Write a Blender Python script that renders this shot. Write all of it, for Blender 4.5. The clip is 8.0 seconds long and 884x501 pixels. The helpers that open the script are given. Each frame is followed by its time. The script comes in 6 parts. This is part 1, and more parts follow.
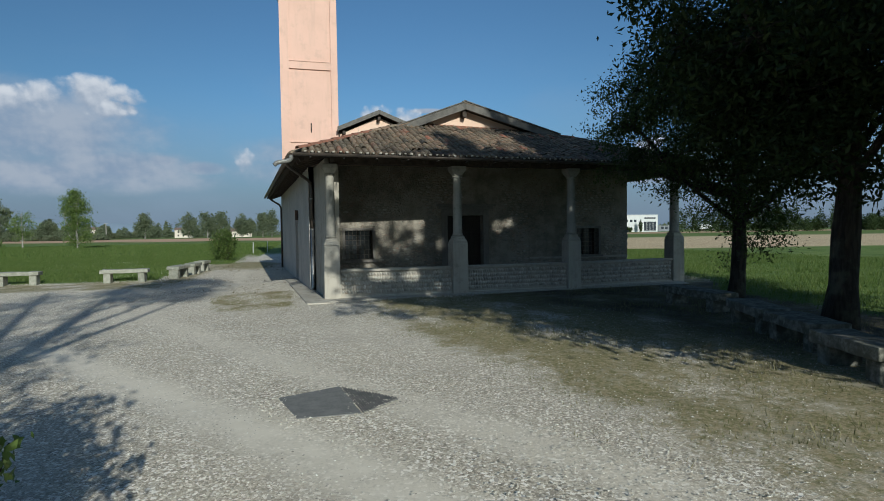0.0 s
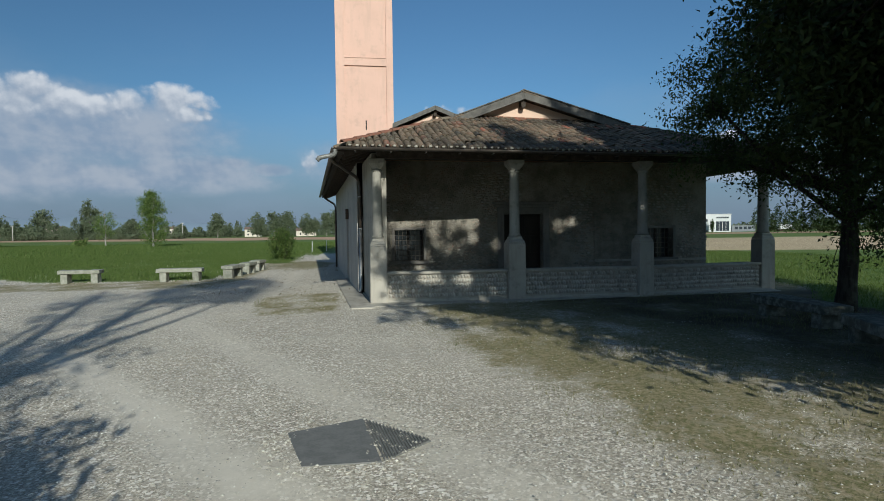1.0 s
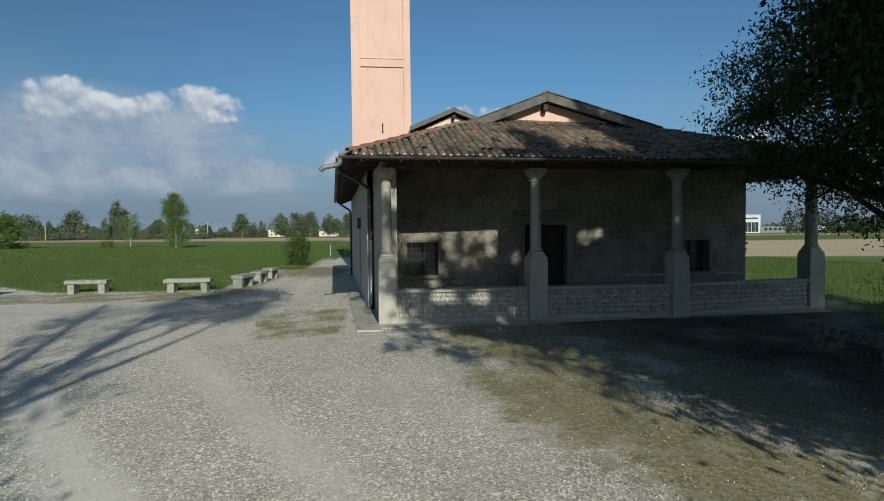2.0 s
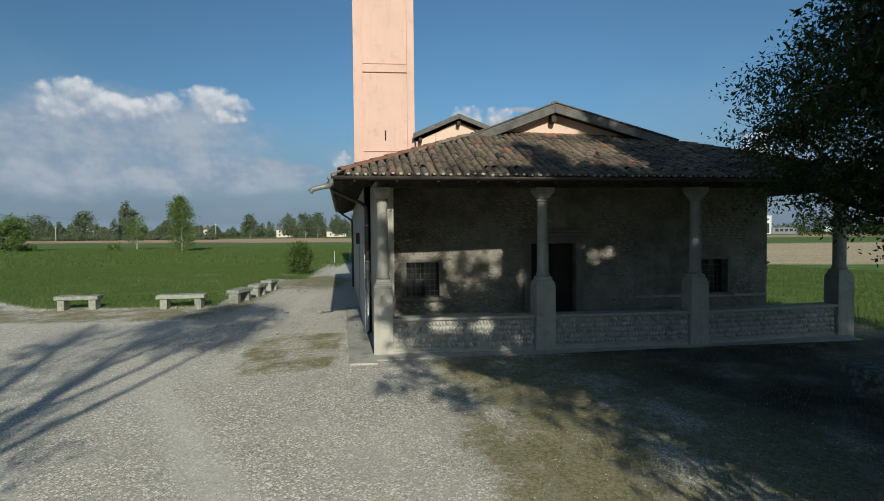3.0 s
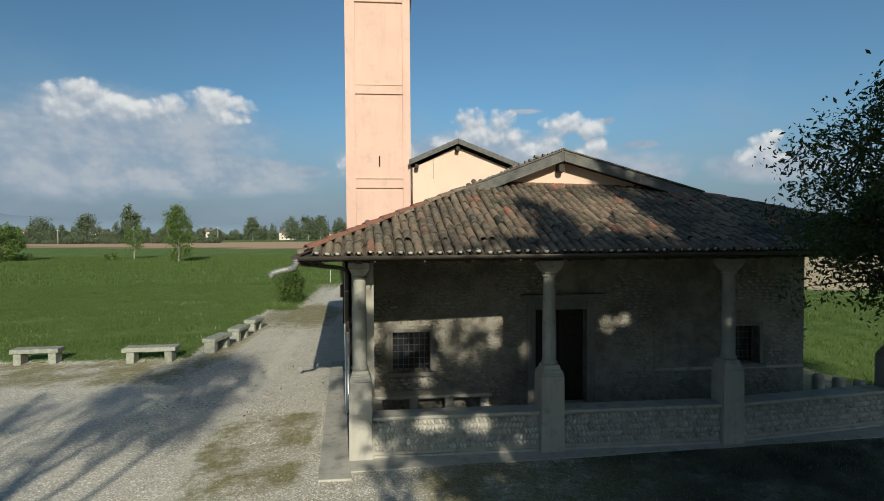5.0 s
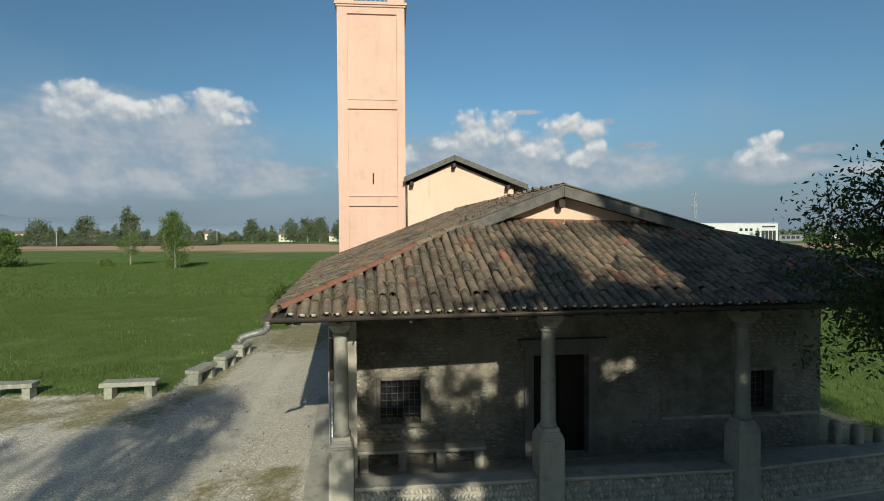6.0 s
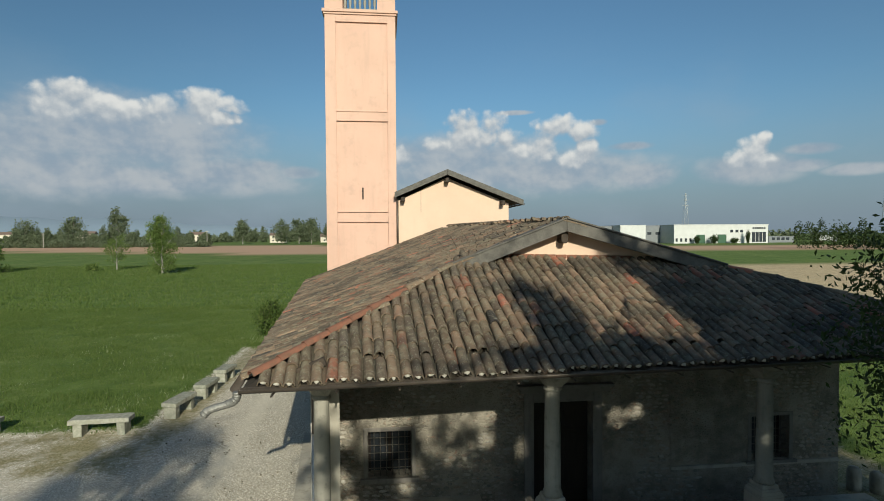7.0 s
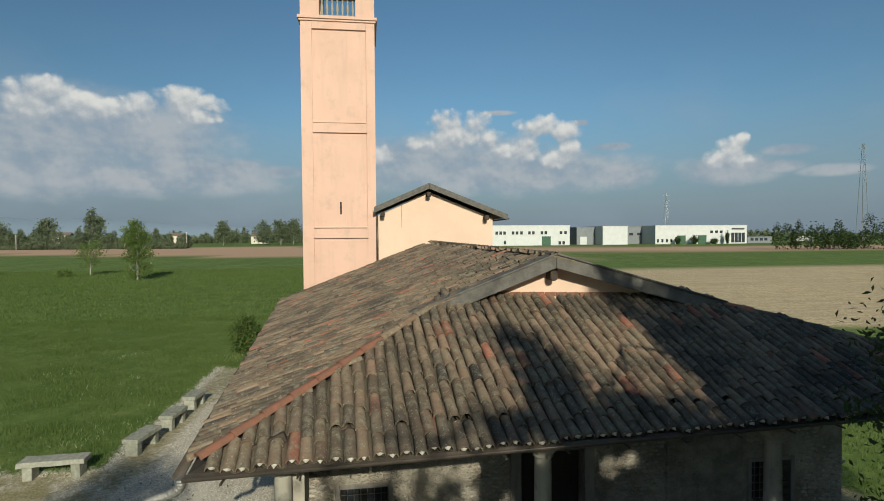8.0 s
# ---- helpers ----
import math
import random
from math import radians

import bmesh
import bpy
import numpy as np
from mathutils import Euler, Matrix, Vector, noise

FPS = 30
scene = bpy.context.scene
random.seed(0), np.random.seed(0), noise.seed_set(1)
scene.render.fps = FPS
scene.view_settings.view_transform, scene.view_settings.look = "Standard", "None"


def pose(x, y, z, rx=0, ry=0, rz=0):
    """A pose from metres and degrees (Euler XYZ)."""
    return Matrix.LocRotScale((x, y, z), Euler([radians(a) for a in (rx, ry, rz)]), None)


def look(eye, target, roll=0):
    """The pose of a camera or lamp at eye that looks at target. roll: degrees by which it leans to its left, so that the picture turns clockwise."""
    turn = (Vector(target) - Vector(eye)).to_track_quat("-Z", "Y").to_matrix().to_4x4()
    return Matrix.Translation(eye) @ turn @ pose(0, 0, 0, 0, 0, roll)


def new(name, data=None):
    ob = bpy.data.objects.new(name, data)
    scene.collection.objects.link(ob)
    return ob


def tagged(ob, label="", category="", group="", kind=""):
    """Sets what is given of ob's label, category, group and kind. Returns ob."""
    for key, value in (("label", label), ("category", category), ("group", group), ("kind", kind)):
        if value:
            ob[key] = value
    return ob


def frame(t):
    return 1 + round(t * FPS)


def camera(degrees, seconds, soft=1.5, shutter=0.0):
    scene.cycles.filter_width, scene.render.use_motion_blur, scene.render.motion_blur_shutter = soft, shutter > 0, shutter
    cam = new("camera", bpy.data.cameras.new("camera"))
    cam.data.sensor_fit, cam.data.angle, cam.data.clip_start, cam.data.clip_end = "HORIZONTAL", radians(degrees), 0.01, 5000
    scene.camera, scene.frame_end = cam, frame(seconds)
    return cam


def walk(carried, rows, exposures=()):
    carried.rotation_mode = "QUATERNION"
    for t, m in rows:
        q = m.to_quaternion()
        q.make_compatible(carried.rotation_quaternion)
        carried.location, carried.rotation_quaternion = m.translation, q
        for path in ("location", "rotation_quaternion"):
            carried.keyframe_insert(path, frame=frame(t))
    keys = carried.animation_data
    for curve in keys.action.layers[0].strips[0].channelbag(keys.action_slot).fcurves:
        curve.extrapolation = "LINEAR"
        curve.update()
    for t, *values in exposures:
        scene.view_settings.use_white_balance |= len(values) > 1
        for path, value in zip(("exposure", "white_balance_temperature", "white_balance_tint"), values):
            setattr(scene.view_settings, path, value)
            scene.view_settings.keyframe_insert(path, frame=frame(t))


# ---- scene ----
cam = camera(78.5, 8.0, 0.95)
PATH = [
    (0, (-1.347, -0.865, 1.468), (-0.829, 1.067, 1.421), -1.2),
    (0.5, (-1.158, -0.366, 1.462), (-0.771, 1.595, 1.417), -1.1),
    (1, (-0.949, 0.175, 1.481), (-0.647, 2.152, 1.437), -1.0),
    (1.5, (-0.78, 0.704, 1.612), (-0.529, 2.687, 1.569), -0.9),
    (3, (-0.387, 1.918, 2.296), (-0.193, 3.908, 2.254), -0.8),
    (3.5, (-0.269, 2.358, 2.577), (-0.086, 4.349, 2.535), -0.7),
    (4, (-0.163, 2.788, 2.891), (0.019, 4.78, 2.851), -0.7),
    (4.5, (-0.082, 3.191, 3.278), (0.1, 5.183, 3.24), -0.6),
    (6, (0.3, 4.353, 4.499), (0.482, 6.344, 4.466), -0.6),
    (6.5, (0.338, 4.783, 4.878), (0.519, 6.774, 4.845), -0.6),
    (7, (0.377, 5.226, 5.212), (0.588, 7.215, 5.179), -0.6),
    (7.5, (0.461, 5.656, 5.524), (0.717, 7.639, 5.49), -0.7),
    (8, (0.548, 6.051, 5.865), (0.819, 8.032, 5.831), -0.7),
]
TIPX, TIPY = -0.68, -0.2  # levels the whole path
LEVEL = pose(0, 12, 0, TIPX, TIPY) @ pose(0, -12, 0)
walk(cam, [(t, LEVEL @ look(eye, target, roll)) for t, eye, target, roll in PATH],
     exposures=[(0.0, -0.07, 5700, 4.0), (3.0, -0.03, 5950, 3.5), (4.5, 0.10, 6150, 3.5), (6.5, 0.11, 6380, 1.8), (8.0, 0.0, 6500, 2.0)])

# ---- world and sun ----
SUN_DIR = Vector((0.095, -0.903, 0.42)).normalized()
sun_data = bpy.data.lights.new("sun", "SUN")
sun_data.energy, sun_data.angle, sun_data.color = 4.7, radians(0.53), (1.0, 0.92, 0.765)
sun = new("sun", sun_data)
sun.matrix_world = look(SUN_DIR * 200, (0, 0, 0))


class Nodes:
    """A short way to write node trees."""

    def __init__(self, tree):
        self.tree = tree
        tree.nodes.clear()

    def add(self, kind, **ins):
        n = self.tree.nodes.new(kind)
        for k, v in ins.items():
            key = int(k[1:]) if k[0] == "i" and k[1:].isdigit() else k.replace("_", " ")
            self.put(n.inputs[key], v)
        return n

    def put(self, socket, v):
        if isinstance(v, bpy.types.NodeSocket):
            self.tree.links.new(v, socket)
        elif isinstance(v, bpy.types.Node):
            self.tree.links.new(v.outputs[0], socket)
        elif socket.type == "RGBA" and len(v) == 3:
            socket.default_value = (*v, 1)
        else:
            socket.default_value = v

    def math(self, op, a, b=0.0, clamp=False):
        n = self.add("ShaderNodeMath", i0=a, i1=b)
        n.operation, n.use_clamp = op, clamp
        return n.outputs[0]

    def vec(self, op, a, b=(0, 0, 0)):
        n = self.add("ShaderNodeVectorMath", i0=a, i1=b)
        n.operation = op
        return n.outputs[0]

    def noise(self, vector, scale, detail=4, rough=0.6, distort=0.0):
        return self.add("ShaderNodeTexNoise", Vector=vector, Scale=scale, Detail=detail, Roughness=rough, Distortion=distort).outputs[0]

    def voronoi(self, vector, scale, feature="F1", out=0, random=1.0):
        n = self.add("ShaderNodeTexVoronoi", Vector=vector, Scale=scale, Randomness=random)
        n.feature = feature
        return n.outputs[out]

    def remap(self, v, a, b, c=0.0, d=1.0):
        n = self.add("ShaderNodeMapRange", i0=v, i1=a, i2=b, i3=c, i4=d)
        n.interpolation_type = "SMOOTHSTEP"
        return n.outputs[0]

    def mix(self, f, a, b, blend="MIX"):
        n = self.tree.nodes.new("ShaderNodeMix")
        n.data_type, n.blend_type = "RGBA", blend
        self.put(n.inputs[0], f), self.put(n.inputs[6], a), self.put(n.inputs[7], b)
        return n.outputs[2]

    def ramp(self, v, stops, constant=False):
        n = self.add("ShaderNodeValToRGB", Fac=v)
        el = n.color_ramp.elements
        if constant:
            n.color_ramp.interpolation = "CONSTANT"
        while len(el) < len(stops):
            el.new(0.5)
        for e, (p, c) in zip(el, stops):
            e.position, e.color = p, (*c, 1)
        return n.outputs[0]

    def coords(self):
        return self.add("ShaderNodeNewGeometry").outputs["Position"]


world = bpy.data.worlds.new("world")
scene.world = world
world.use_nodes = True
N = Nodes(world.node_tree)
sky = N.add("ShaderNodeTexSky")
sky.sky_type, sky.sun_disc = "NISHITA", False
sky.sun_elevation, sky.sun_rotation = math.asin(SUN_DIR.z), math.atan2(SUN_DIR.x, SUN_DIR.y)
sky.air_density, sky.dust_density, sky.ozone_density = 1.0, 1.2, 2.2
ray_dir = N.add("ShaderNodeTexCoord").outputs["Generated"]
sep = N.add("ShaderNodeSeparateXYZ", Vector=ray_dir)
flat = N.math("SQRT", N.math("ADD", N.math("MULTIPLY", sep.outputs[0], sep.outputs[0]), N.math("MULTIPLY", sep.outputs[1], sep.outputs[1])))
elev = N.math("DIVIDE", sep.outputs[2], N.math("MAXIMUM", flat, 0.02))
azim = N.math("ARCTAN2", sep.outputs[0], sep.outputs[1])
spot = N.add("ShaderNodeCombineXYZ", X=azim, Y=N.math("MULTIPLY", elev, 0.95)).outputs[0]
# cumulus heads and the pale banks under them: azimuth, elevation, half width, half height
HEADS = [
    (-0.082, 0.128, 0.016, 0.016),
    (-0.492, 0.223, 0.027, 0.019),
    (-0.515, 0.202, 0.027, 0.023),
    (-0.453, 0.202, 0.037, 0.018),
    (-0.412, 0.202, 0.039, 0.015),
    (-0.364, 0.207, 0.032, 0.019),
    (-0.309, 0.222, 0.033, 0.023),
    (-0.266, 0.225, 0.029, 0.012),
    (-0.281, 0.201, 0.024, 0.013),
    (0.144, 0.209, 0.033, 0.021),
    (0.201, 0.201, 0.029, 0.021),
    (0.221, 0.182, 0.031, 0.018),
    (0.164, 0.183, 0.047, 0.021),
    (0.097, 0.168, 0.029, 0.014),
    (0.313, 0.194, 0.035, 0.018),
    (0.358, 0.185, 0.025, 0.016),
    (0.288, 0.165, 0.028, 0.025),
    (0.368, 0.152, 0.016, 0.018),
    (0.343, 0.137, 0.025, 0.014),
    (0.252, 0.156, 0.031, 0.014),
    (0.020, 0.147, 0.026, 0.016),
    (0.628, 0.135, 0.018, 0.020),
    (0.639, 0.148, 0.010, 0.011),
    (0.608, 0.123, 0.018, 0.013),
    (0.637, 0.117, 0.020, 0.011),
]
BANKS = [
    (-0.600, 0.153, 0.040, 0.018),
    (-0.433, 0.164, 0.147, 0.043),
    (-0.338, 0.152, 0.056, 0.033),
    (-0.521, 0.106, 0.103, 0.032),
    (-0.282, 0.109, 0.084, 0.021),
    (-0.470, 0.142, 0.024, 0.019),
    (-0.538, 0.145, 0.068, 0.027),
    (-0.213, 0.122, 0.020, 0.008),
    (-0.152, 0.113, 0.026, 0.008),
    (-0.435, 0.093, 0.191, 0.019),
    (0.133, 0.137, 0.134, 0.031),
    (0.298, 0.113, 0.128, 0.027),
    (0.185, 0.110, 0.183, 0.023),
    (0.454, 0.103, 0.042, 0.016),
    (0.621, 0.104, 0.051, 0.016),
    (0.683, 0.104, 0.030, 0.007),
    (0.704, 0.129, 0.024, 0.006),
    (0.760, 0.094, 0.028, 0.006),
    (0.236, 0.222, 0.022, 0.003),
    (0.440, 0.153, 0.024, 0.005),
    (0.387, 0.198, 0.010, 0.004),
]


def bank(rows, low, grow, up=0.0):
    """The nearest of a few soft ovals: 1 in the middle of one, 0 on its rim."""
    best = low
    for ca, ce, wa, we in rows:
        da = N.math("DIVIDE", N.math("SUBTRACT", azim, ca), wa * grow)
        de = N.math("DIVIDE", N.math("SUBTRACT", elev, ce - up), we * grow)
        one = N.math("SUBTRACT", 1.0, N.math("ADD", N.math("MULTIPLY", da, da), N.math("MULTIPLY", de, de)))
        best = N.math("MAXIMUM", best, one)
    return best


def billow(at):
    """Rounded heads on rounded heads, as cumulus has them: about -0.5 in the hollows, 0.5 on the crests."""
    warped = N.vec("ADD", at, N.vec("MULTIPLY", N.add("ShaderNodeTexNoise", Vector=at, Scale=30, Detail=3).outputs[1], (0.014, 0.014, 0)))
    big = N.math("SUBTRACT", 0.45, N.voronoi(warped, 30, "SMOOTH_F1"))
    mid = N.math("SUBTRACT", 0.45, N.voronoi(warped, 70, "SMOOTH_F1"))
    small = N.math("SUBTRACT", N.noise(at, 110, 5, 0.6), 0.5)
    return N.math("ADD", N.math("ADD", N.math("MULTIPLY", big, 0.75), N.math("MULTIPLY", mid, 0.42)), N.math("MULTIPLY", small, 0.30))


puff = billow(spot)
puff_up = billow(N.vec("ADD", spot, (0.003, 0.007, 0)))
wisp = N.noise(N.vec("MULTIPLY", spot, (1, 1.5, 1)), 13, 7, 0.55, 0.1)
relief = N.math("SUBTRACT", puff, puff_up)
tops = N.math("SUBTRACT", bank(HEADS, -1.5, 1.35), bank(HEADS, -1.5, 1.35, 0.012))
heads = N.remap(N.math("ADD", N.math("MULTIPLY", bank(HEADS, -1.5, 1.45), 0.62), N.math("MULTIPLY", puff, 1.25)), 0.06, 0.62)
banks = N.math("MULTIPLY", N.remap(N.math("ADD", N.math("MULTIPLY", bank(BANKS, -1.6, 1.35), 0.75), N.math("MULTIPLY", N.math("SUBTRACT", wisp, 0.5), 1.5)), -0.75, 0.75), 0.9)
sunlit = N.remap(N.math("ADD", N.math("MULTIPLY", tops, 0.34), N.math("ADD", N.math("MULTIPLY", relief, 0.7), N.math("MULTIPLY", puff, 0.35))), -0.30, 0.46)
head_tint = N.mix(sunlit, (0.35, 0.385, 0.45), (0.70, 0.675, 0.675))
bank_tint = N.mix(N.remap(N.math("ADD", N.math("MULTIPLY", relief, 0.3), wisp), 0.32, 0.68), (0.285, 0.335, 0.42), (0.43, 0.442, 0.485))
veil = N.noise(N.vec("MULTIPLY", spot, (1, 1.8, 1)), 4, 5, 0.55)
soft = N.math("MULTIPLY", N.math("MULTIPLY", N.remap(veil, 0.45, 0.75), N.remap(elev, 0.40, 0.06)), 0.35)
SKY = 0.070
clearer = N.remap(azim, -0.7, 0.4, 0.90, 1.24)  # thin haze brightens the sky away from the hills
sky_light = N.vec("MULTIPLY", sky.outputs[0], (SKY * 0.80, SKY * 1.0, SKY * 1.07))
sky_light = N.vec("MULTIPLY", sky_light, N.add("ShaderNodeCombineXYZ", X=clearer, Y=clearer, Z=clearer).outputs[0])
haze = N.remap(elev, 0.26, 0.0)
sky_light = N.mix(N.math("MULTIPLY", haze, 0.9), sky_light, (0.20, 0.245, 0.315))
sky_light = N.mix(soft, sky_light, (0.30, 0.355, 0.44))
sky_light = N.mix(banks, sky_light, bank_tint)
sky_light = N.mix(heads, sky_light, head_tint)
N.add("ShaderNodeOutputWorld", Surface=N.add("ShaderNodeBackground", Color=sky_light, Strength=1.0))


# ---- materials ----
def material(name):
    m = bpy.data.materials.new(name)
    m.use_nodes = True
    return m, Nodes(m.node_tree)


def finish(n, color, rough=0.8, bump=None, strength=0.4, dist=0.02, metal=0.0, spec=0.3, leaf=0.0):
    b = n.add("ShaderNodeBsdfPrincipled", Base_Color=color, Roughness=rough, Metallic=metal)
    b.inputs["Specular IOR Level"].default_value = spec
    if bump is not None:
        n.put(b.inputs["Normal"], n.add("ShaderNodeBump", Strength=strength, Distance=dist, Height=bump))
    out = b
    if leaf:
        t = n.add("ShaderNodeBsdfTranslucent", Color=n.mix(0.5, color, (0.16, 0.26, 0.03)))
        out = n.add("ShaderNodeMixShader", i0=leaf, i1=b, i2=t)
    n.add("ShaderNodeOutputMaterial", Surface=out)


def rand_island(n):
    return n.add("ShaderNodeNewGeometry").outputs["Random Per Island"]


def rand_object(n):
    return n.add("ShaderNodeObjectInfo").outputs["Random"]


def plaster(name, base, tone, grime, stains=0.5, scale=1.0):
    m, n = material(name)
    p = n.coords()
    big, mid, fine = n.noise(p, 0.7 * scale, 5), n.noise(p, 4 * scale, 6), n.noise(p, 60, 3)
    streak = n.noise(n.vec("MULTIPLY", p, (3, 3, 0.35)), 2.0 * scale, 5)
    c = n.mix(n.remap(big, 0.35, 0.7), base, tone)
    c = n.mix(n.math("MULTIPLY", n.remap(mid, 0.5, 0.75), stains), c, grime)
    c = n.mix(n.math("MULTIPLY", n.remap(streak, 0.5, 0.72), stains * 0.6), c, grime)
    h = n.math("ADD", n.math("MULTIPLY", mid, 0.6), n.math("MULTIPLY", fine, 0.3))
    finish(n, c, 0.9, h, 0.35, 0.02)
    return m


def simple(name, a, b, scale, rough=0.7, bump=0.3, metal=0.0, stretch=(1, 1, 1), spec=0.3, detail=5):
    m, n = material(name)
    p = n.vec("MULTIPLY", n.coords(), stretch)
    v, w = n.noise(p, scale, detail), n.noise(p, scale * 7, 4)
    c = n.mix(n.remap(n.math("ADD", n.math("MULTIPLY", v, 0.7), n.math("MULTIPLY", w, 0.3)), 0.35, 0.65), a, b)
    finish(n, c, rough, n.math("ADD", v, n.math("MULTIPLY", w, 0.5)), bump, 0.015, metal, spec)
    return m


def rubble_wall():
    """Old wall of river stones and brick bits, half buried in lime mortar."""
    m, n = material("rubble_masonry")
    p = n.coords()
    warp = n.vec("ADD", p, n.vec("MULTIPLY", n.add("ShaderNodeTexNoise", Vector=p, Scale=6.0, Detail=4).outputs[1], (0.16, 0.16, 0.16)))
    q = n.vec("MULTIPLY", warp, (1, 1, 1.8))
    cell = n.voronoi(q, 11.5, "F1", 1)
    edge = n.voronoi(q, 11.5, "DISTANCE_TO_EDGE", 0)
    stone = n.math("MULTIPLY", n.remap(edge, 0.02, 0.22), n.remap(n.noise(p, 22, 6, 0.7), 0.36, 0.56))
    bare = n.remap(n.noise(p, 0.8, 6), 0.42, 0.58)
    tint = n.ramp(n.add("ShaderNodeSeparateXYZ", Vector=cell).outputs[0],
                  [(0.0, (0.14, 0.128, 0.11)), (0.3, (0.26, 0.235, 0.195)), (0.55, (0.21, 0.178, 0.143)), (0.75, (0.34, 0.305, 0.25)), (0.93, (0.31, 0.19, 0.14)), (1.0, (0.42, 0.38, 0.315))])
    lime = n.mix(n.remap(n.noise(p, 2.6, 6), 0.35, 0.7), (0.33, 0.298, 0.245), (0.165, 0.148, 0.124))
    c = n.mix(n.math("MULTIPLY", stone, n.remap(bare, 0, 1, 0.25, 0.85)), lime, tint)
    pits = n.remap(n.noise(n.vec("MULTIPLY", p, (1, 1, 1.5)), 15, 5, 0.75), 0.60, 0.70)
    c = n.mix(n.math("MULTIPLY", pits, 0.7), c, (0.075, 0.066, 0.055))
    h = n.math("ADD", n.math("MULTIPLY", stone, n.remap(bare, 0, 1, 0.3, 1.0)), n.math("MULTIPLY", n.noise(p, 30, 5), 0.4))
    finish(n, c, 0.92, h, 0.8, 0.035)
    return m


def tile_material(name, source, darken=0.0):
    """Aged clay roof tile: brown with grey lichen, some fresh red and some black ones."""
    m, n = material(name)
    p = n.coords()
    r = source(n)
    c = n.ramp(r, [(0.0, (0.062, 0.055, 0.053)), (0.05, (0.113, 0.088, 0.068)), (0.25, (0.186, 0.128, 0.090)), (0.45, (0.153, 0.115, 0.081)), (0.65, (0.226, 0.148, 0.103)), (0.85, (0.186, 0.140, 0.097)),
                   (0.94, (0.254, 0.155, 0.110)), (0.965, (0.294, 0.120, 0.078)), (1.0, (0.339, 0.115, 0.074))])
    shift = n.vec("ADD", p, n.add("ShaderNodeCombineXYZ", X=n.math("MULTIPLY", r, 37.0)).outputs[0])
    pale = n.math("FRACT", n.math("MULTIPLY", r, 17.0))
    c = n.mix(1.0, c, n.mix(pale, (0.62, 0.62, 0.62), (1.38, 1.36, 1.32)), "MULTIPLY")
    lichen = n.remap(n.noise(shift, 8, 8, 0.7), 0.46, 0.62)
    c = n.mix(n.math("MULTIPLY", lichen, 0.6), c, (0.25, 0.225, 0.16))
    moss = n.remap(n.noise(shift, 17, 7, 0.7), 0.52, 0.64)
    c = n.mix(n.math("MULTIPLY", moss, 0.55), c, (0.06, 0.055, 0.038))
    dark = n.remap(n.noise(p, 1.1, 6), 0.45, 0.66)
    c = n.mix(n.math("MULTIPLY", dark, 0.7), c, (0.055, 0.048, 0.04))
    spots = n.remap(n.noise(shift, 34, 5, 0.75), 0.585, 0.66)
    c = n.mix(n.math("MULTIPLY", spots, 0.75), c, (0.45, 0.43, 0.35))
    c = n.mix(darken, c, (0.045, 0.043, 0.033))
    finish(n, c, 0.92, n.noise(p, 45, 5, 0.7), 0.5, 0.012)
    return m


def stone_material(name, stops, source, scale=20):
    m, n = material(name)
    p = n.coords()
    c = n.ramp(source(n), stops)
    v = n.noise(p, scale, 6, 0.65)
    c = n.mix(n.math("MULTIPLY", n.remap(v, 0.4, 0.7), 0.4), c, (0.5, 0.48, 0.43))
    c = n.mix(n.math("MULTIPLY", n.remap(n.noise(p, scale * 0.3, 5), 0.5, 0.7), 0.5), c, (0.12, 0.11, 0.095))
    finish(n, c, 0.85, v, 0.4, 0.01)
    return m


def leaf_material(name, stops, leaf=0.35):
    m, n = material(name)
    c = n.ramp(rand_island(n), stops)
    c = n.mix(n.math("MULTIPLY", n.noise(n.coords(), 0.9, 4), 0.5), c, (0.035, 0.06, 0.018))
    finish(n, c, 0.6, leaf=leaf, spec=0.2)
    return m


def bark(name, a, b):
    m, n = material(name)
    p = n.coords()
    ridge = n.noise(n.vec("MULTIPLY", p, (1, 1, 0.16)), 18, 5, 0.65)
    c = n.mix(n.remap(ridge, 0.35, 0.65), a, b)
    c = n.mix(n.math("MULTIPLY", n.remap(n.noise(p, 3, 5), 0.5, 0.7), 0.4), c, (0.16, 0.17, 0.12))
    finish(n, c, 0.95, ridge, 0.9, 0.04)
    return m


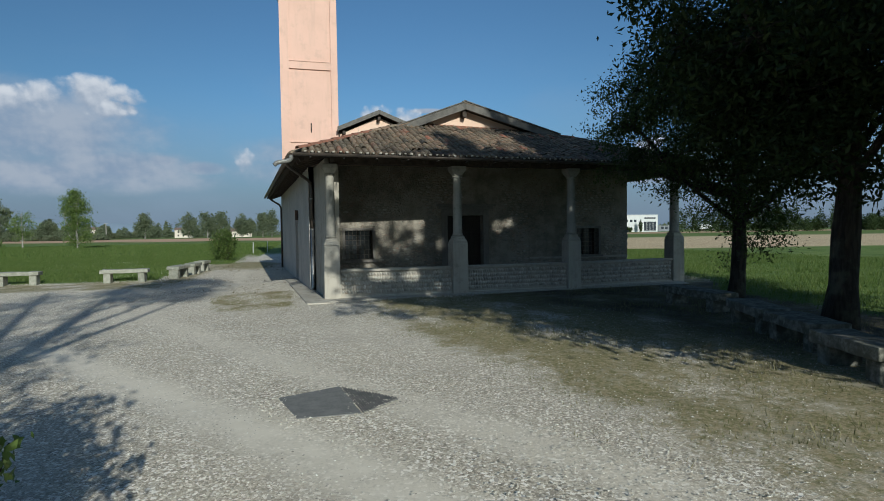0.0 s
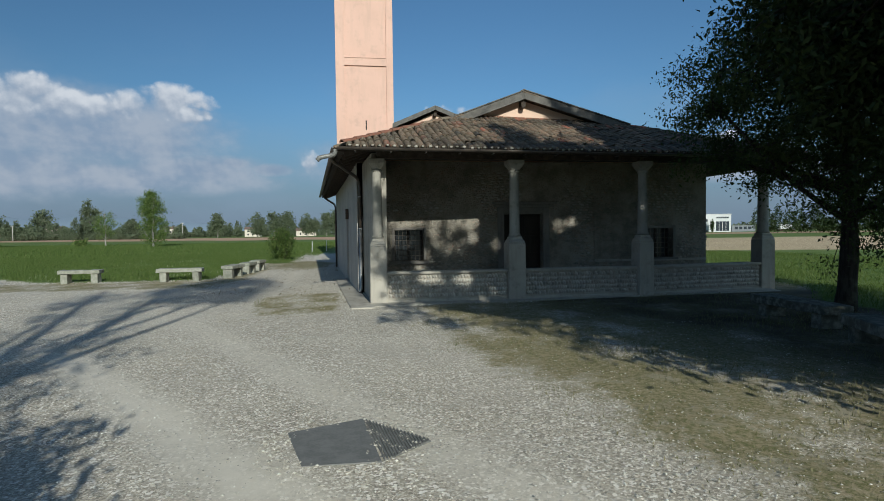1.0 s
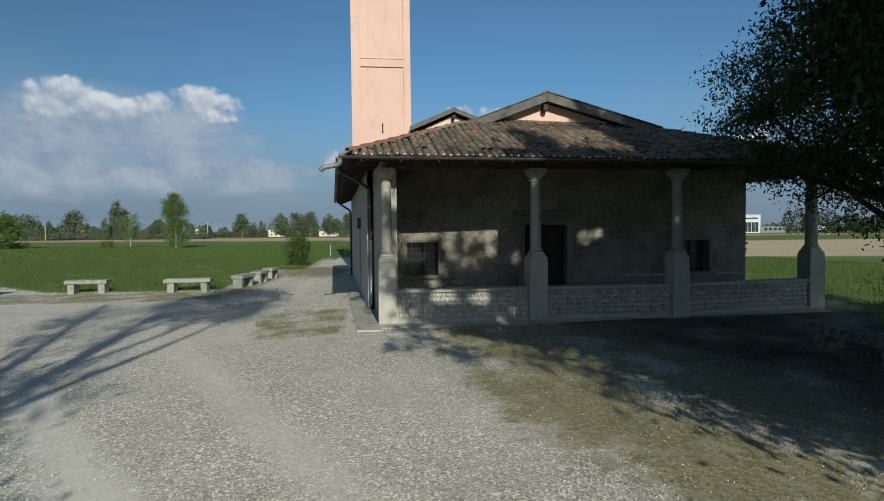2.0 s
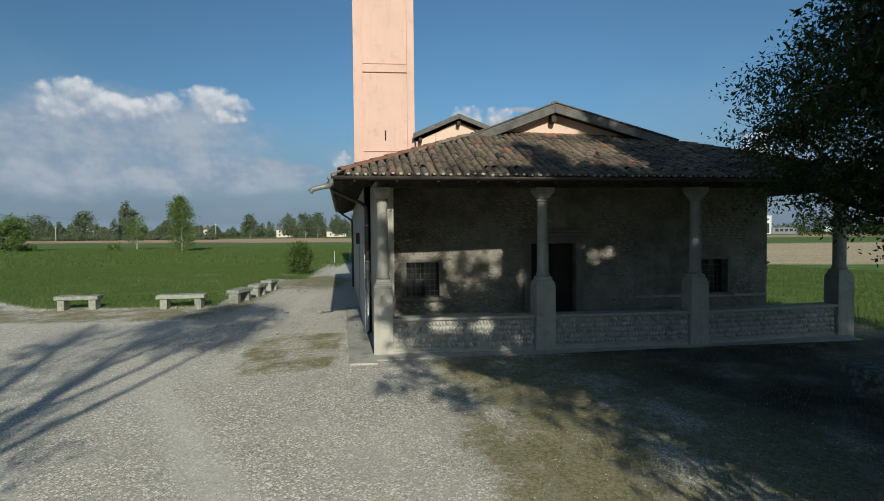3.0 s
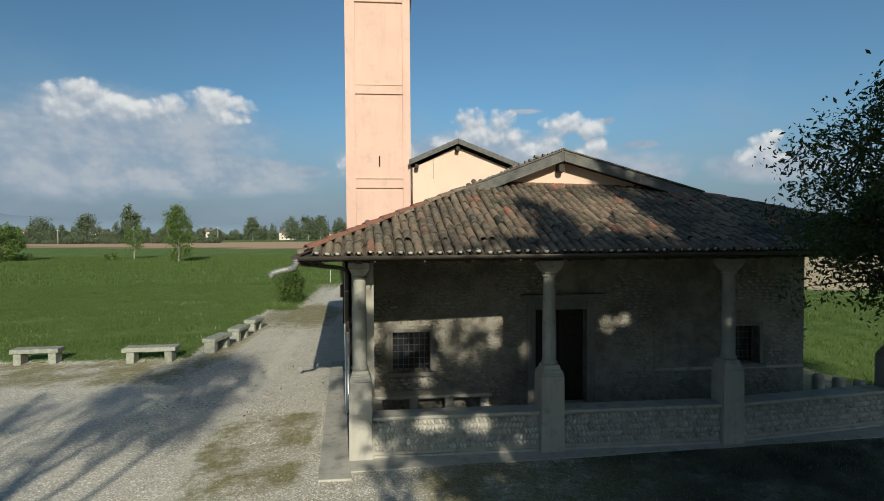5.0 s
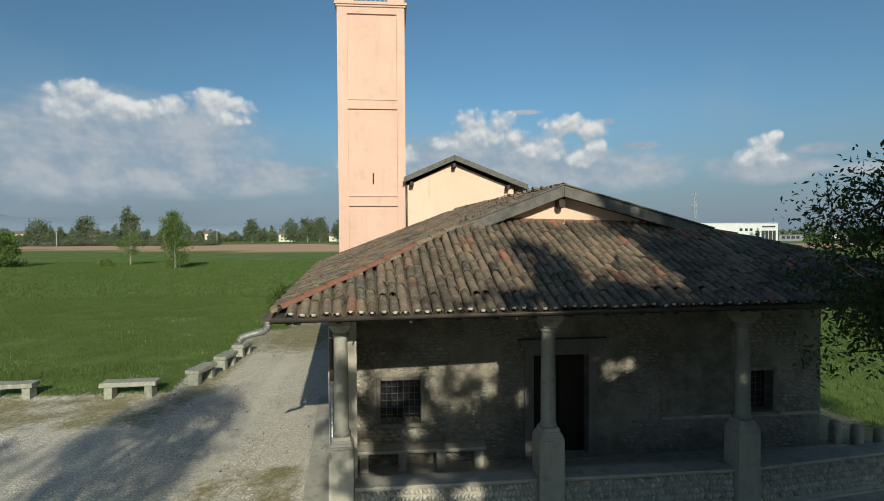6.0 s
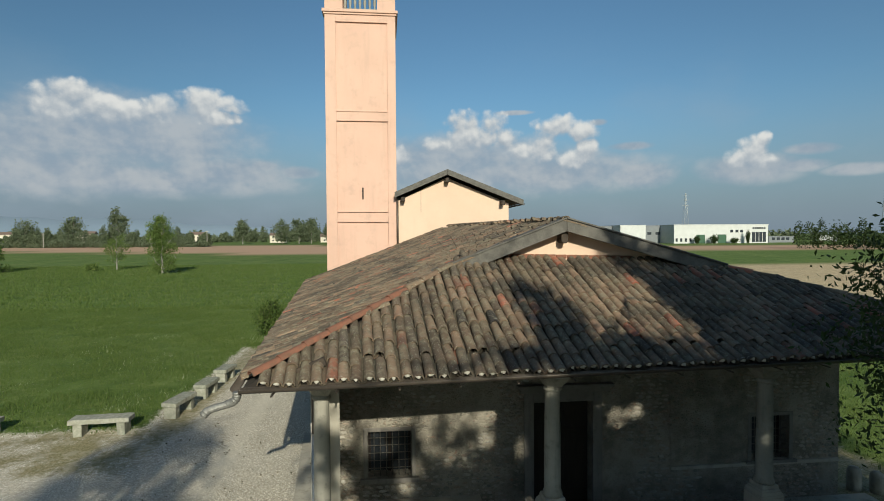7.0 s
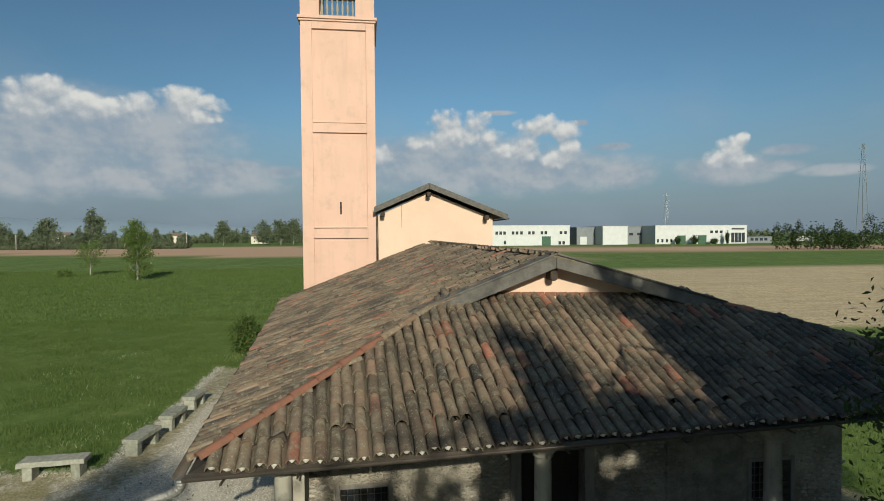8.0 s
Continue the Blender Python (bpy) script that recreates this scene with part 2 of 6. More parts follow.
def ground_material():
    """Gravel yard, worn turf, meadow, ploughed earth and stubble, told apart by the sheet's attributes."""
    m, n = material("ground_cover")
    p = n.coords()

    def attr(name):
        a = n.add("ShaderNodeAttribute")
        a.attribute_name = name
        return a.outputs["Fac"]

    fray = n.math("MULTIPLY", n.math("SUBTRACT", n.noise(p, 6.5, 8, 0.72), 0.5), 1.7)

    def frayed(name):
        return n.remap(n.math("ADD", attr(name), n.math("MULTIPLY", fray, n.remap(attr(name), 0.0, 0.12))), 0.25, 0.95)

    cell = n.add("ShaderNodeTexVoronoi", Vector=p, Scale=78.0)
    peb = n.ramp(n.add("ShaderNodeSeparateXYZ", Vector=cell.outputs[1]).outputs[0],
                 [(0, (0.24, 0.218, 0.18)), (0.35, (0.42, 0.387, 0.32)), (0.6, (0.54, 0.50, 0.42)), (0.85, (0.66, 0.62, 0.53)), (1, (0.84, 0.80, 0.715))])
    dust = n.mix(n.noise(p, 1.6, 6), (0.56, 0.525, 0.455), (0.47, 0.435, 0.37))
    worn = n.mix(n.noise(p, 5.0, 6), (0.70, 0.665, 0.585), (0.60, 0.565, 0.49))
    dusty = n.math("MAXIMUM", n.remap(n.noise(p, 0.55, 5), 0.5, 0.66, 0.15, 0.6), attr("track"))
    gravel = n.mix(dusty, peb, dust)
    gravel = n.mix(n.math("MULTIPLY", n.remap(n.noise(p, 14, 8, 0.75), 0.45, 0.62), 0.45), gravel, (0.34, 0.31, 0.26))
    chips = n.voronoi(p, 46.0, "F1", 1)
    gravel = n.mix(n.remap(n.add("ShaderNodeSeparateXYZ", Vector=chips).outputs[1], 0.78, 0.86, 0.0, 0.9), gravel, (0.88, 0.86, 0.81))
    gravel = n.mix(n.remap(n.add("ShaderNodeSeparateXYZ", Vector=chips).outputs[2], 0.76, 0.86, 0.0, 0.7), gravel, (0.20, 0.18, 0.15))
    gravel = n.mix(n.math("MULTIPLY", n.remap(n.noise(p, 0.9, 6, 0.65), 0.45, 0.7), 0.45), gravel, (0.38, 0.355, 0.31))
    gravel = n.mix(n.math("MULTIPLY", n.remap(n.noise(p, 0.22, 4), 0.42, 0.62), 0.3), gravel, (0.60, 0.57, 0.51))
    gravel = n.mix(n.math("MULTIPLY", attr("track"), n.remap(n.noise(p, 3.0, 6, 0.7), 0.3, 0.6, 0.55, 0.95)), gravel, worn)
    gravel = n.mix(1.0, gravel, (1.0, 0.958, 0.91), "MULTIPLY")
    blade = n.noise(n.vec("MULTIPLY", p, (1, 1, 0.2)), 46, 6, 0.75)
    patchy = n.noise(p, 0.34, 6, 0.6)
    turf = n.mix(n.remap(blade, 0.35, 0.65), (0.072, 0.115, 0.024), (0.132, 0.185, 0.046))
    turf = n.mix(n.remap(patchy, 0.4, 0.68), turf, (0.165, 0.205, 0.06))
    turf = n.mix(n.math("MULTIPLY", n.remap(n.noise(p, 0.05, 5), 0.45, 0.65), 0.5), turf, (0.10, 0.175, 0.035))
    turf = n.mix(n.math("MULTIPLY", n.remap(n.noise(p, 0.7, 9, 0.72), 0.40, 0.60), 0.75), turf, (0.055, 0.10, 0.018))
    turf = n.mix(n.math("MULTIPLY", n.remap(n.noise(n.vec("MULTIPLY", p, (1, 0.45, 1)), 0.16, 6, 0.7), 0.42, 0.62), 0.4), turf, (0.165, 0.21, 0.055))
    dry = n.mix(n.remap(n.noise(p, 24, 6, 0.7), 0.4, 0.62), (0.31, 0.256, 0.156), (0.152, 0.15, 0.066))
    dry = n.mix(n.remap(n.noise(p, 2.2, 5), 0.5, 0.7), dry, (0.33, 0.295, 0.21))
    earth = n.mix(n.noise(p, 0.9, 7, 0.7), (0.40, 0.25, 0.165), (0.50, 0.335, 0.23))
    rows = n.noise(n.vec("MULTIPLY", p, (0.35, 2.2, 1)), 1.6, 6, 0.7)
    straw = n.mix(n.remap(rows, 0.35, 0.65), (0.36, 0.265, 0.15), (0.60, 0.47, 0.29))
    tufts = n.noise(n.vec("MULTIPLY", p, (1.0, 1.7, 1)), 3.2, 7, 0.8)
    straw = n.mix(n.remap(tufts, 0.50, 0.60), straw, (0.70, 0.57, 0.37))
    straw = n.mix(n.remap(tufts, 0.47, 0.39), straw, (0.27, 0.19, 0.105))
    straw = n.mix(n.math("MULTIPLY", n.remap(n.noise(n.vec("MULTIPLY", p, (0.06, 1.1, 1)), 1.0, 7, 0.7), 0.42, 0.6), 0.6), straw, (0.36, 0.285, 0.19))
    c = n.mix(frayed("dry"), gravel, dry)
    # dark earth under the trees, with their shade put into its colour
    shaded_soil = n.mix(n.noise(p, 7, 6, 0.7), (0.038, 0.032, 0.024), (0.075, 0.061, 0.042))
    c = n.mix(attr("shaded_soil"), c, shaded_soil)
    c = n.mix(frayed("meadow"), c, turf)
    c = n.mix(attr("earth"), c, earth)
    c = n.mix(attr("stubble"), c, straw)
    h_gravel = n.math("MULTIPLY", n.math("SUBTRACT", 1.0, cell.outputs[0]), n.math("SUBTRACT", 1.0, n.math("MULTIPLY", dusty, 0.8)))
    h = n.math("ADD", h_gravel, n.math("MULTIPLY", blade, attr("meadow")))
    h = n.math("ADD", h, n.math("MULTIPLY", n.noise(p, 5, 6), 0.8))
    finish(n, c, 0.95, h, 0.32, 0.012, spec=0.15)
    return m


MAT = {
    "ground": ground_material(),
    "rubble": rubble_wall(),
    "peach": plaster("peach_plaster", (0.65, 0.425, 0.34), (0.59, 0.385, 0.305), (0.48, 0.33, 0.265), 0.55, 0.6),
    "cream": plaster("cream_plaster", (0.70, 0.51, 0.395), (0.65, 0.465, 0.355), (0.57, 0.42, 0.325), 0.25, 0.6),
    "flank": plaster("grey_plaster", (0.46, 0.43, 0.39), (0.38, 0.355, 0.32), (0.25, 0.235, 0.21), 0.6),
    "cement": plaster("grey_cement", (0.43, 0.395, 0.335), (0.36, 0.328, 0.277), (0.215, 0.20, 0.168), 0.7),
    "sandstone": plaster("worn_sandstone", (0.33, 0.31, 0.265), (0.26, 0.245, 0.21), (0.15, 0.145, 0.125), 0.7, 2.0),
    "dark_stone": plaster("dark_stone", (0.22, 0.20, 0.18), (0.17, 0.155, 0.14), (0.11, 0.10, 0.09), 0.6, 2.0),
    "timber": simple("dark_timber", (0.07, 0.053, 0.04), (0.036, 0.028, 0.022), 8, 0.8, 0.4, stretch=(1, 0.3, 1)),
    "fascia": simple("weathered_fascia", (0.145, 0.135, 0.12), (0.09, 0.083, 0.075), 5, 0.75, 0.3),
    "gutter": simple("brown_gutter", (0.105, 0.085, 0.07), (0.075, 0.062, 0.052), 6, 0.45, 0.1, 0.3),
    "steel": simple("galvanised_steel", (0.42, 0.42, 0.41), (0.30, 0.30, 0.295), 9, 0.4, 0.1, 0.8),
    "spout": simple("dull_zinc", (0.26, 0.255, 0.24), (0.15, 0.148, 0.14), 14, 0.55, 0.2, 0.4),
    "iron": simple("rusty_iron", (0.06, 0.05, 0.045), (0.12, 0.075, 0.05), 25, 0.7, 0.2, 0.5),
    "void": simple("dark_interior", (0.012, 0.011, 0.010), (0.02, 0.018, 0.016), 3, 0.9, 0.1),
    "door": simple("dark_door_wood", (0.026, 0.018, 0.014), (0.015, 0.011, 0.009), 9, 0.5, 0.3, stretch=(1, 1, 0.2)),
    "tile": tile_material("old_clay_tile", rand_object),
    "tile_bulk": tile_material("old_clay_tile_bulk", rand_island),
    # channel tiles mixed 0.6 towards near-black, so the gaps read dark
    "tile_pan": tile_material("dark_channel_tile", rand_island, 0.6),
    "grille": simple("grey_iron", (0.17, 0.155, 0.135), (0.09, 0.08, 0.07), 25, 0.6, 0.2, 0.3),
    "leaf_mid": leaf_material("bush_leaf", [(0, (0.05, 0.085, 0.02)), (0.5, (0.085, 0.13, 0.03)), (1, (0.16, 0.20, 0.055))], 0.3),
    "deck": simple("tile_bed", (0.065, 0.052, 0.042), (0.034, 0.028, 0.023), 6, 0.95, 0.5),
    "red_tile": simple("red_clay_tile", (0.25, 0.105, 0.068), (0.16, 0.09, 0.063), 9, 0.9, 0.4),
    "mortar": simple("pale_mortar", (0.56, 0.53, 0.47), (0.40, 0.37, 0.32), 14, 0.95, 0.6),
    "cobble": stone_material("river_cobble", [(0, (0.30, 0.285, 0.25)), (0.25, (0.45, 0.42, 0.365)), (0.6, (0.56, 0.53, 0.47)), (0.85, (0.42, 0.36, 0.30)), (1, (0.66, 0.63, 0.57))], rand_object),
    "wall_stone": stone_material("wall_stone", [(0, (0.16, 0.148, 0.13)), (0.3, (0.25, 0.226, 0.194)), (0.6, (0.31, 0.285, 0.245)), (0.9, (0.25, 0.185, 0.143)), (1, (0.38, 0.355, 0.31))], rand_island),
    "bedded_stone": stone_material("bedded_stone", [(0, (0.16, 0.148, 0.13)), (0.3, (0.25, 0.226, 0.194)), (0.6, (0.31, 0.285, 0.245)), (0.9, (0.25, 0.185, 0.143)), (1, (0.38, 0.355, 0.31))], rand_object),
    "pebble": stone_material("gravel_pebble", [(0, (0.20, 0.187, 0.158)), (0.25, (0.34, 0.315, 0.265)), (0.6, (0.50, 0.468, 0.40)), (0.85, (0.66, 0.63, 0.55)), (1, (0.86, 0.84, 0.77))], rand_island, 60),
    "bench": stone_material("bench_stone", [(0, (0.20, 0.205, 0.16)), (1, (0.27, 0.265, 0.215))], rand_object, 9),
    # the bench stone again, darkened: tree shade put into its colour
    "shade_bench": stone_material("shade_dark_stone", [(0, (0.075, 0.078, 0.058)), (1, (0.11, 0.11, 0.085))], rand_object, 9),
    "plate": simple("drain_plate", (0.19, 0.187, 0.175), (0.135, 0.133, 0.126), 7, 0.8, 0.15),
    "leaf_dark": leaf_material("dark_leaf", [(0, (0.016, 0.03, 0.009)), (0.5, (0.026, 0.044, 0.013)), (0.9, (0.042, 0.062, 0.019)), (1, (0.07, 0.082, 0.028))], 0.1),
    # darker copy of the dark leaf, the crown's shade put into its colour
    "leaf_deep": leaf_material("shade_darkened_leaf", [(0, (0.011, 0.022, 0.006)), (0.5, (0.019, 0.032, 0.009)), (0.9, (0.03, 0.045, 0.013)), (1, (0.05, 0.06, 0.02))], 0.06),
    # lighter copy, sun on the foliage put into its colour
    "leaf_open": leaf_material("sunlit_leaf", [(0, (0.03, 0.045, 0.018)), (0.5, (0.05, 0.07, 0.026)), (0.9, (0.08, 0.10, 0.038)), (1, (0.12, 0.13, 0.05))], 0.2),
    "dead_leaf": leaf_material("dead_leaf", [(0, (0.06, 0.04, 0.025)), (0.5, (0.12, 0.08, 0.05)), (1, (0.24, 0.18, 0.11))], 0.1),
    "leaf_fresh": leaf_material("fresh_leaf", [(0, (0.09, 0.14, 0.035)), (0.5, (0.15, 0.215, 0.055)), (1, (0.24, 0.29, 0.09))]),
    # paler and greyer than near foliage: distance haze put into the colour
    "leaf_far": leaf_material("hazed_far_leaf", [(0, (0.10, 0.12, 0.075)), (0.5, (0.135, 0.16, 0.10)), (0.8, (0.165, 0.185, 0.12)), (1, (0.20, 0.21, 0.145))], 0.2),
    "grass": leaf_material("grass_blade", [(0, (0.08, 0.125, 0.027)), (0.5, (0.12, 0.17, 0.04)), (0.9, (0.16, 0.21, 0.057)), (1, (0.23, 0.245, 0.095))], 0.35),
    "petal": leaf_material("pale_petal", [(0, (0.20, 0.27, 0.11)), (0.5, (0.28, 0.34, 0.16)), (1, (0.46, 0.49, 0.33))], 0.2),
    "dry_blade": leaf_material("dry_blade", [(0, (0.15, 0.14, 0.06)), (0.5, (0.25, 0.215, 0.125)), (1, (0.34, 0.29, 0.18))], 0.2),
    "bark_dark": bark("dark_bark", (0.065, 0.053, 0.042), (0.026, 0.022, 0.018)),
    "bark_pale": bark("pale_bark", (0.36, 0.34, 0.30), (0.20, 0.185, 0.16)),
    "white_wall": simple("white_cladding", (0.56, 0.565, 0.56), (0.50, 0.505, 0.50), 0.4, 0.6, 0.05),
    "grey_wall": simple("grey_cladding", (0.20, 0.215, 0.23), (0.17, 0.18, 0.195), 0.4, 0.6, 0.05),
    "dark_glass": simple("dark_glazing", (0.03, 0.036, 0.045), (0.045, 0.052, 0.06), 0.6, 0.15, 0.02, spec=0.5),
    "green_gate": simple("green_gate", (0.05, 0.11, 0.07), (0.04, 0.09, 0.055), 1, 0.6, 0.1),
    "house_wall": simple("house_render", (0.62, 0.56, 0.47), (0.54, 0.48, 0.40), 0.6, 0.85, 0.1),
    "house_roof": simple("house_roof", (0.19, 0.13, 0.105), (0.15, 0.11, 0.09), 1.5, 0.9, 0.3),
    "concrete_pole": simple("concrete_pole", (0.46, 0.44, 0.41), (0.38, 0.36, 0.33), 3, 0.85, 0.2),
    # blue of the air in between painted into the hills
    "ridge_far": simple("hazed_hills", (0.15, 0.195, 0.26), (0.14, 0.185, 0.245), 0.002, 1.0, 0.0),
}


# ---- mesh building ----
class Build:
    """Collects vertices and faces for one mesh."""

    def __init__(self):
        self.v, self.f = [], []

    def add(self, verts, faces):
        k = len(self.v)
        self.v += [tuple(p) for p in verts]
        self.f += [tuple(i + k for i in q) for q in faces]
        return self

    def hexa(self, low, high):
        """A solid between two four-sided rings of corners, both counter-clockwise seen from above."""
        return self.add([*low, *high], [(3, 2, 1, 0), (4, 5, 6, 7), (0, 1, 5, 4), (1, 2, 6, 5), (2, 3, 7, 6), (3, 0, 4, 7)])

    def box(self, x0, x1, y0, y1, z0, z1, turn=None):
        ring = [(x0, y0), (x1, y0), (x1, y1), (x0, y1)]
        low, high = [Vector((*p, z0)) for p in ring], [Vector((*p, z1)) for p in ring]
        if turn is not None:
            low, high = [turn @ p for p in low], [turn @ p for p in high]
        return self.hexa(low, high)

    def slab(self, top, thick):
        """A slab under a polygon in space (counter-clockwise seen from above)."""
        n = len(top)
        low = [(p[0], p[1], p[2] - thick) for p in top]
        faces = [tuple(range(n)), tuple(reversed(range(n, 2 * n)))]
        faces += [(i, i + n, (i + 1) % n + n, (i + 1) % n) for i in range(n)]
        return self.add([*top, *low], faces)

    def prism_y(self, outline, y0, y1):
        """An outline in x, z (counter-clockwise seen from the front) between two depths."""
        n = len(outline)
        faces = [tuple(range(n)), tuple(reversed(range(n, 2 * n)))]
        faces += [(i + n, (i + 1) % n + n, (i + 1) % n, i)[::-1] for i in range(n)]
        return self.add([(x, y0, z) for x, z in outline] + [(x, y1, z) for x, z in outline], faces)

    def lathe(self, profile, at=(0, 0, 0), sides=16):
        rings = []
        for r, z in profile:
            rings += [(at[0] + r * math.cos(2 * math.pi * i / sides), at[1] + r * math.sin(2 * math.pi * i / sides), at[2] + z) for i in range(sides)]
        faces = [(j * sides + i, j * sides + (i + 1) % sides, (j + 1) * sides + (i + 1) % sides, (j + 1) * sides + i)
                 for j in range(len(profile) - 1) for i in range(sides)]
        faces += [tuple(reversed(range(sides))), tuple(range((len(profile) - 1) * sides, len(profile) * sides))]
        return self.add(rings, faces)

    def tube(self, points, radii, sides=8):
        """A tube along points, with a radius at each."""
        pts = [Vector(p) for p in points]
        if not hasattr(radii, "__len__"):
            radii = [radii] * len(pts)
        rings, side = [], None
        for i, p in enumerate(pts):
            way = (pts[min(i + 1, len(pts) - 1)] - pts[max(i - 1, 0)]).normalized()
            if side is None:
                side = way.orthogonal().normalized()
            side = (side - way * side.dot(way)).normalized()
            up = way.cross(side)
            rings += [p + radii[i] * (side * math.cos(2 * math.pi * k / sides) + up * math.sin(2 * math.pi * k / sides)) for k in range(sides)]
        n = len(pts)
        faces = [(j * sides + i, j * sides + (i + 1) % sides, (j + 1) * sides + (i + 1) % sides, (j + 1) * sides + i) for j in range(n - 1) for i in range(sides)]
        faces += [tuple(reversed(range(sides))), tuple(range((n - 1) * sides, n * sides))]
        return self.add(rings, faces)

    def mesh(self, name, mat, bevel=0.0, smooth=False, segments=2):
        me = bpy.data.meshes.new(name)
        me.from_pydata(self.v, [], self.f)
        me.materials.append(MAT[mat])
        if bevel:
            bm = bmesh.new()
            bm.from_mesh(me)
            bmesh.ops.recalc_face_normals(bm, faces=bm.faces)
            sharp = [e for e in bm.edges if e.is_manifold and e.calc_face_angle(0) > 0.5]
            bmesh.ops.bevel(bm, geom=sharp, offset=bevel, segments=segments, affect="EDGES", profile=0.5, clamp_overlap=True)
            bm.to_mesh(me)
            bm.free()
        if smooth:
            me.shade_smooth()
        me.update()
        return me


def thing(name, label, category, at=(0, 0, 0), group="", kind=""):
    ob = new(name)
    ob.location = at
    ob.empty_display_size = 0.2
    return tagged(ob, label, category, group, kind)


def part(name, data, parent, label="", kind=""):
    ob = new(name, data)
    ob.parent = parent
    if parent.type == "EMPTY" and parent.location.length > 0:
        ob.matrix_parent_inverse = Matrix.Translation(-parent.location)
    return tagged(ob, label, kind=kind)


def ragged(me, amount, scale=3.0, seed=0.0):
    """Pushes vertices about by a little noise, so that edges are not dead straight."""
    for v in me.vertices:
        v.co += amount * noise.noise_vector(v.co * scale + Vector((seed, seed * 1.7, 0)))
    return me


rng = random.Random(7)

# ---- ground ----


def smooth01(a, b, x):
    t = np.clip((x - a) / (b - a), 0, 1)
    return t * t * (3 - 2 * t)


def fbm(x, y, scale, seed):
    """Cheap rolling noise from summed sines."""
    r = np.random.RandomState(seed)
    total, amp = np.zeros_like(x), 1.0
    for _ in range(9):
        a, ph = r.uniform(0, 6.28), r.uniform(0, 6.28)
        total += amp * np.sin((x * math.cos(a) + y * math.sin(a)) * scale + ph + 1.3 * np.sin((x * math.sin(a) - y * math.cos(a)) * scale * 0.7 + ph * 2))
        scale *= 1.45
        amp *= 0.78
    return total / 3.2


def axis(near0, near1, step, far):
    vals = list(np.arange(near0, near1 + 1e-6, step))
    d, p, q = step, near1, near0
    while p < far:
        d *= 1.14
        p += d
        q -= d
        vals.append(p)
        vals.insert(0, q)
    return np.array(vals)


gx, gy = axis(-15, 15, 0.16, 4300), axis(-3, 31, 0.16, 4300)
GX, GY = np.meshgrid(gx, gy)


def cover_masks(x, y):
    """How much of each ground cover lies at a place."""
    w = 0.5 * fbm(x, y, 0.9, 3) + 0.25 * fbm(x, y, 4.0, 4)
    # meadow on the far side of the stone benches, and along the church's other flank
    left = smooth01(-0.35, 0.35, y - (20.9 + 0.25 * w) - 0.9 * np.clip(-x - 12, 0, 3)) * smooth01(0.2, -0.3, x + 6.25 + 0.3 * w)
    back = smooth01(-0.5, 0.6, y - 30.5 - 1.2 * w + 0.35 * (x + 3)) * smooth01(0.5, -0.6, x + 4.6 + 0.6 * w + 0.045 * (y - 26) - 1.9 * smooth01(45, 80, y))
    behind = smooth01(38, 52, y + 2 * w)
    right = smooth01(-0.25, 0.35, x - (8.9 + 0.35 * w - 0.10 * np.clip(9 - y, 0, 12) + 0.80 * np.clip(y - 10.5, 0, 3)))
    away = np.maximum(smooth01(14, 17, np.abs(x) + w * 0.3), smooth01(-9, -13, y + w))
    meadow = np.clip(np.maximum.reduce([left, back, behind, right, away]), 0, 1)
    # worn turf
    fringe = smooth01(2.0, 1.0, np.abs(y - 19.45 - 0.3 * w)) * smooth01(-5.0, -5.8, x) * np.clip(0.75 + 0.5 * fbm(x, y, 2.6, 14), 0.1, 1)
    along = smooth01(1.0, 0.1, np.abs(x + 5.6 + 0.2 * w)) * smooth01(19, 21, y) * 0.8
    shade_turf = smooth01(-1.0, 0.5, (x - 0.35) + 0.62 * (y - 7.7) * 0.55 + 0.6 * w) * smooth01(-0.6, 0.9, x - 0.2 + 0.5 * w) * smooth01(-1.2, 0.6, x - 1.8 + (y - 3.4) * 0.75 + 0.8 * w)
    strip = smooth01(1.0, 0.75, np.maximum(np.abs(x + 2.42 + 0.06 * (y - 13.4)) / 1.2, np.abs(y - 13.4) / 2.5) + 0.35 * w) * np.clip(0.62 + 0.6 * fbm(x, y, 3.1, 12), 0.15, 1)
    strip2 = smooth01(1.0, 0.35, np.hypot((x + 4.0) / 2.5, (y - 30.0) / 6.5) + 0.35 * w) * 0.95
    mott = 0.9 + 0.6 * fbm(x, y, 2.2, 9)
    rim = smooth01(1.3, 0.3, np.abs(x - 10.8 - 0.3 * w)) * smooth01(12.5, 14.5, y) * smooth01(24, 20, y) * 0.9
    bare = smooth01(0.6, 2.4, x + 0.3 * w) * smooth01(5.2, 3.4, y + 0.3 * w) * np.clip(0.78 + 0.4 * fbm(x, y, 2.7, 17), 0.35, 1.0)
    dry = np.clip(np.maximum.reduce([bare, rim, fringe, along, shade_turf * np.clip(mott, 0.05, 1), strip, strip2]), 0, 1)
    # fields in the distance
    far_left = y + 0.49 * (x + 24)
    earth = smooth01(-2, 2, far_left - 164 - 1.5 * w) * smooth01(2, -2, far_left - 305) * smooth01(60, 40, x)
    stubble = smooth01(-0.8, 0.8, y + 0.22 * (x - 24) - 37.5 + 0.5 * w) * smooth01(1.5, -1.5, y + 0.10 * (x - 62) - 92 + w) * smooth01(8, 11, x)
    earth = np.maximum(earth, smooth01(-3, 3, y + 0.05 * (x - 100) - 175) * smooth01(3, -3, y + 0.05 * (x - 100) - 245) * smooth01(40, 60, x))
    # wheel tracks, worn smooth
    bend = -0.99 - 0.673 * (y - 2.81) - 0.0136 * (y - 2.81) ** 2
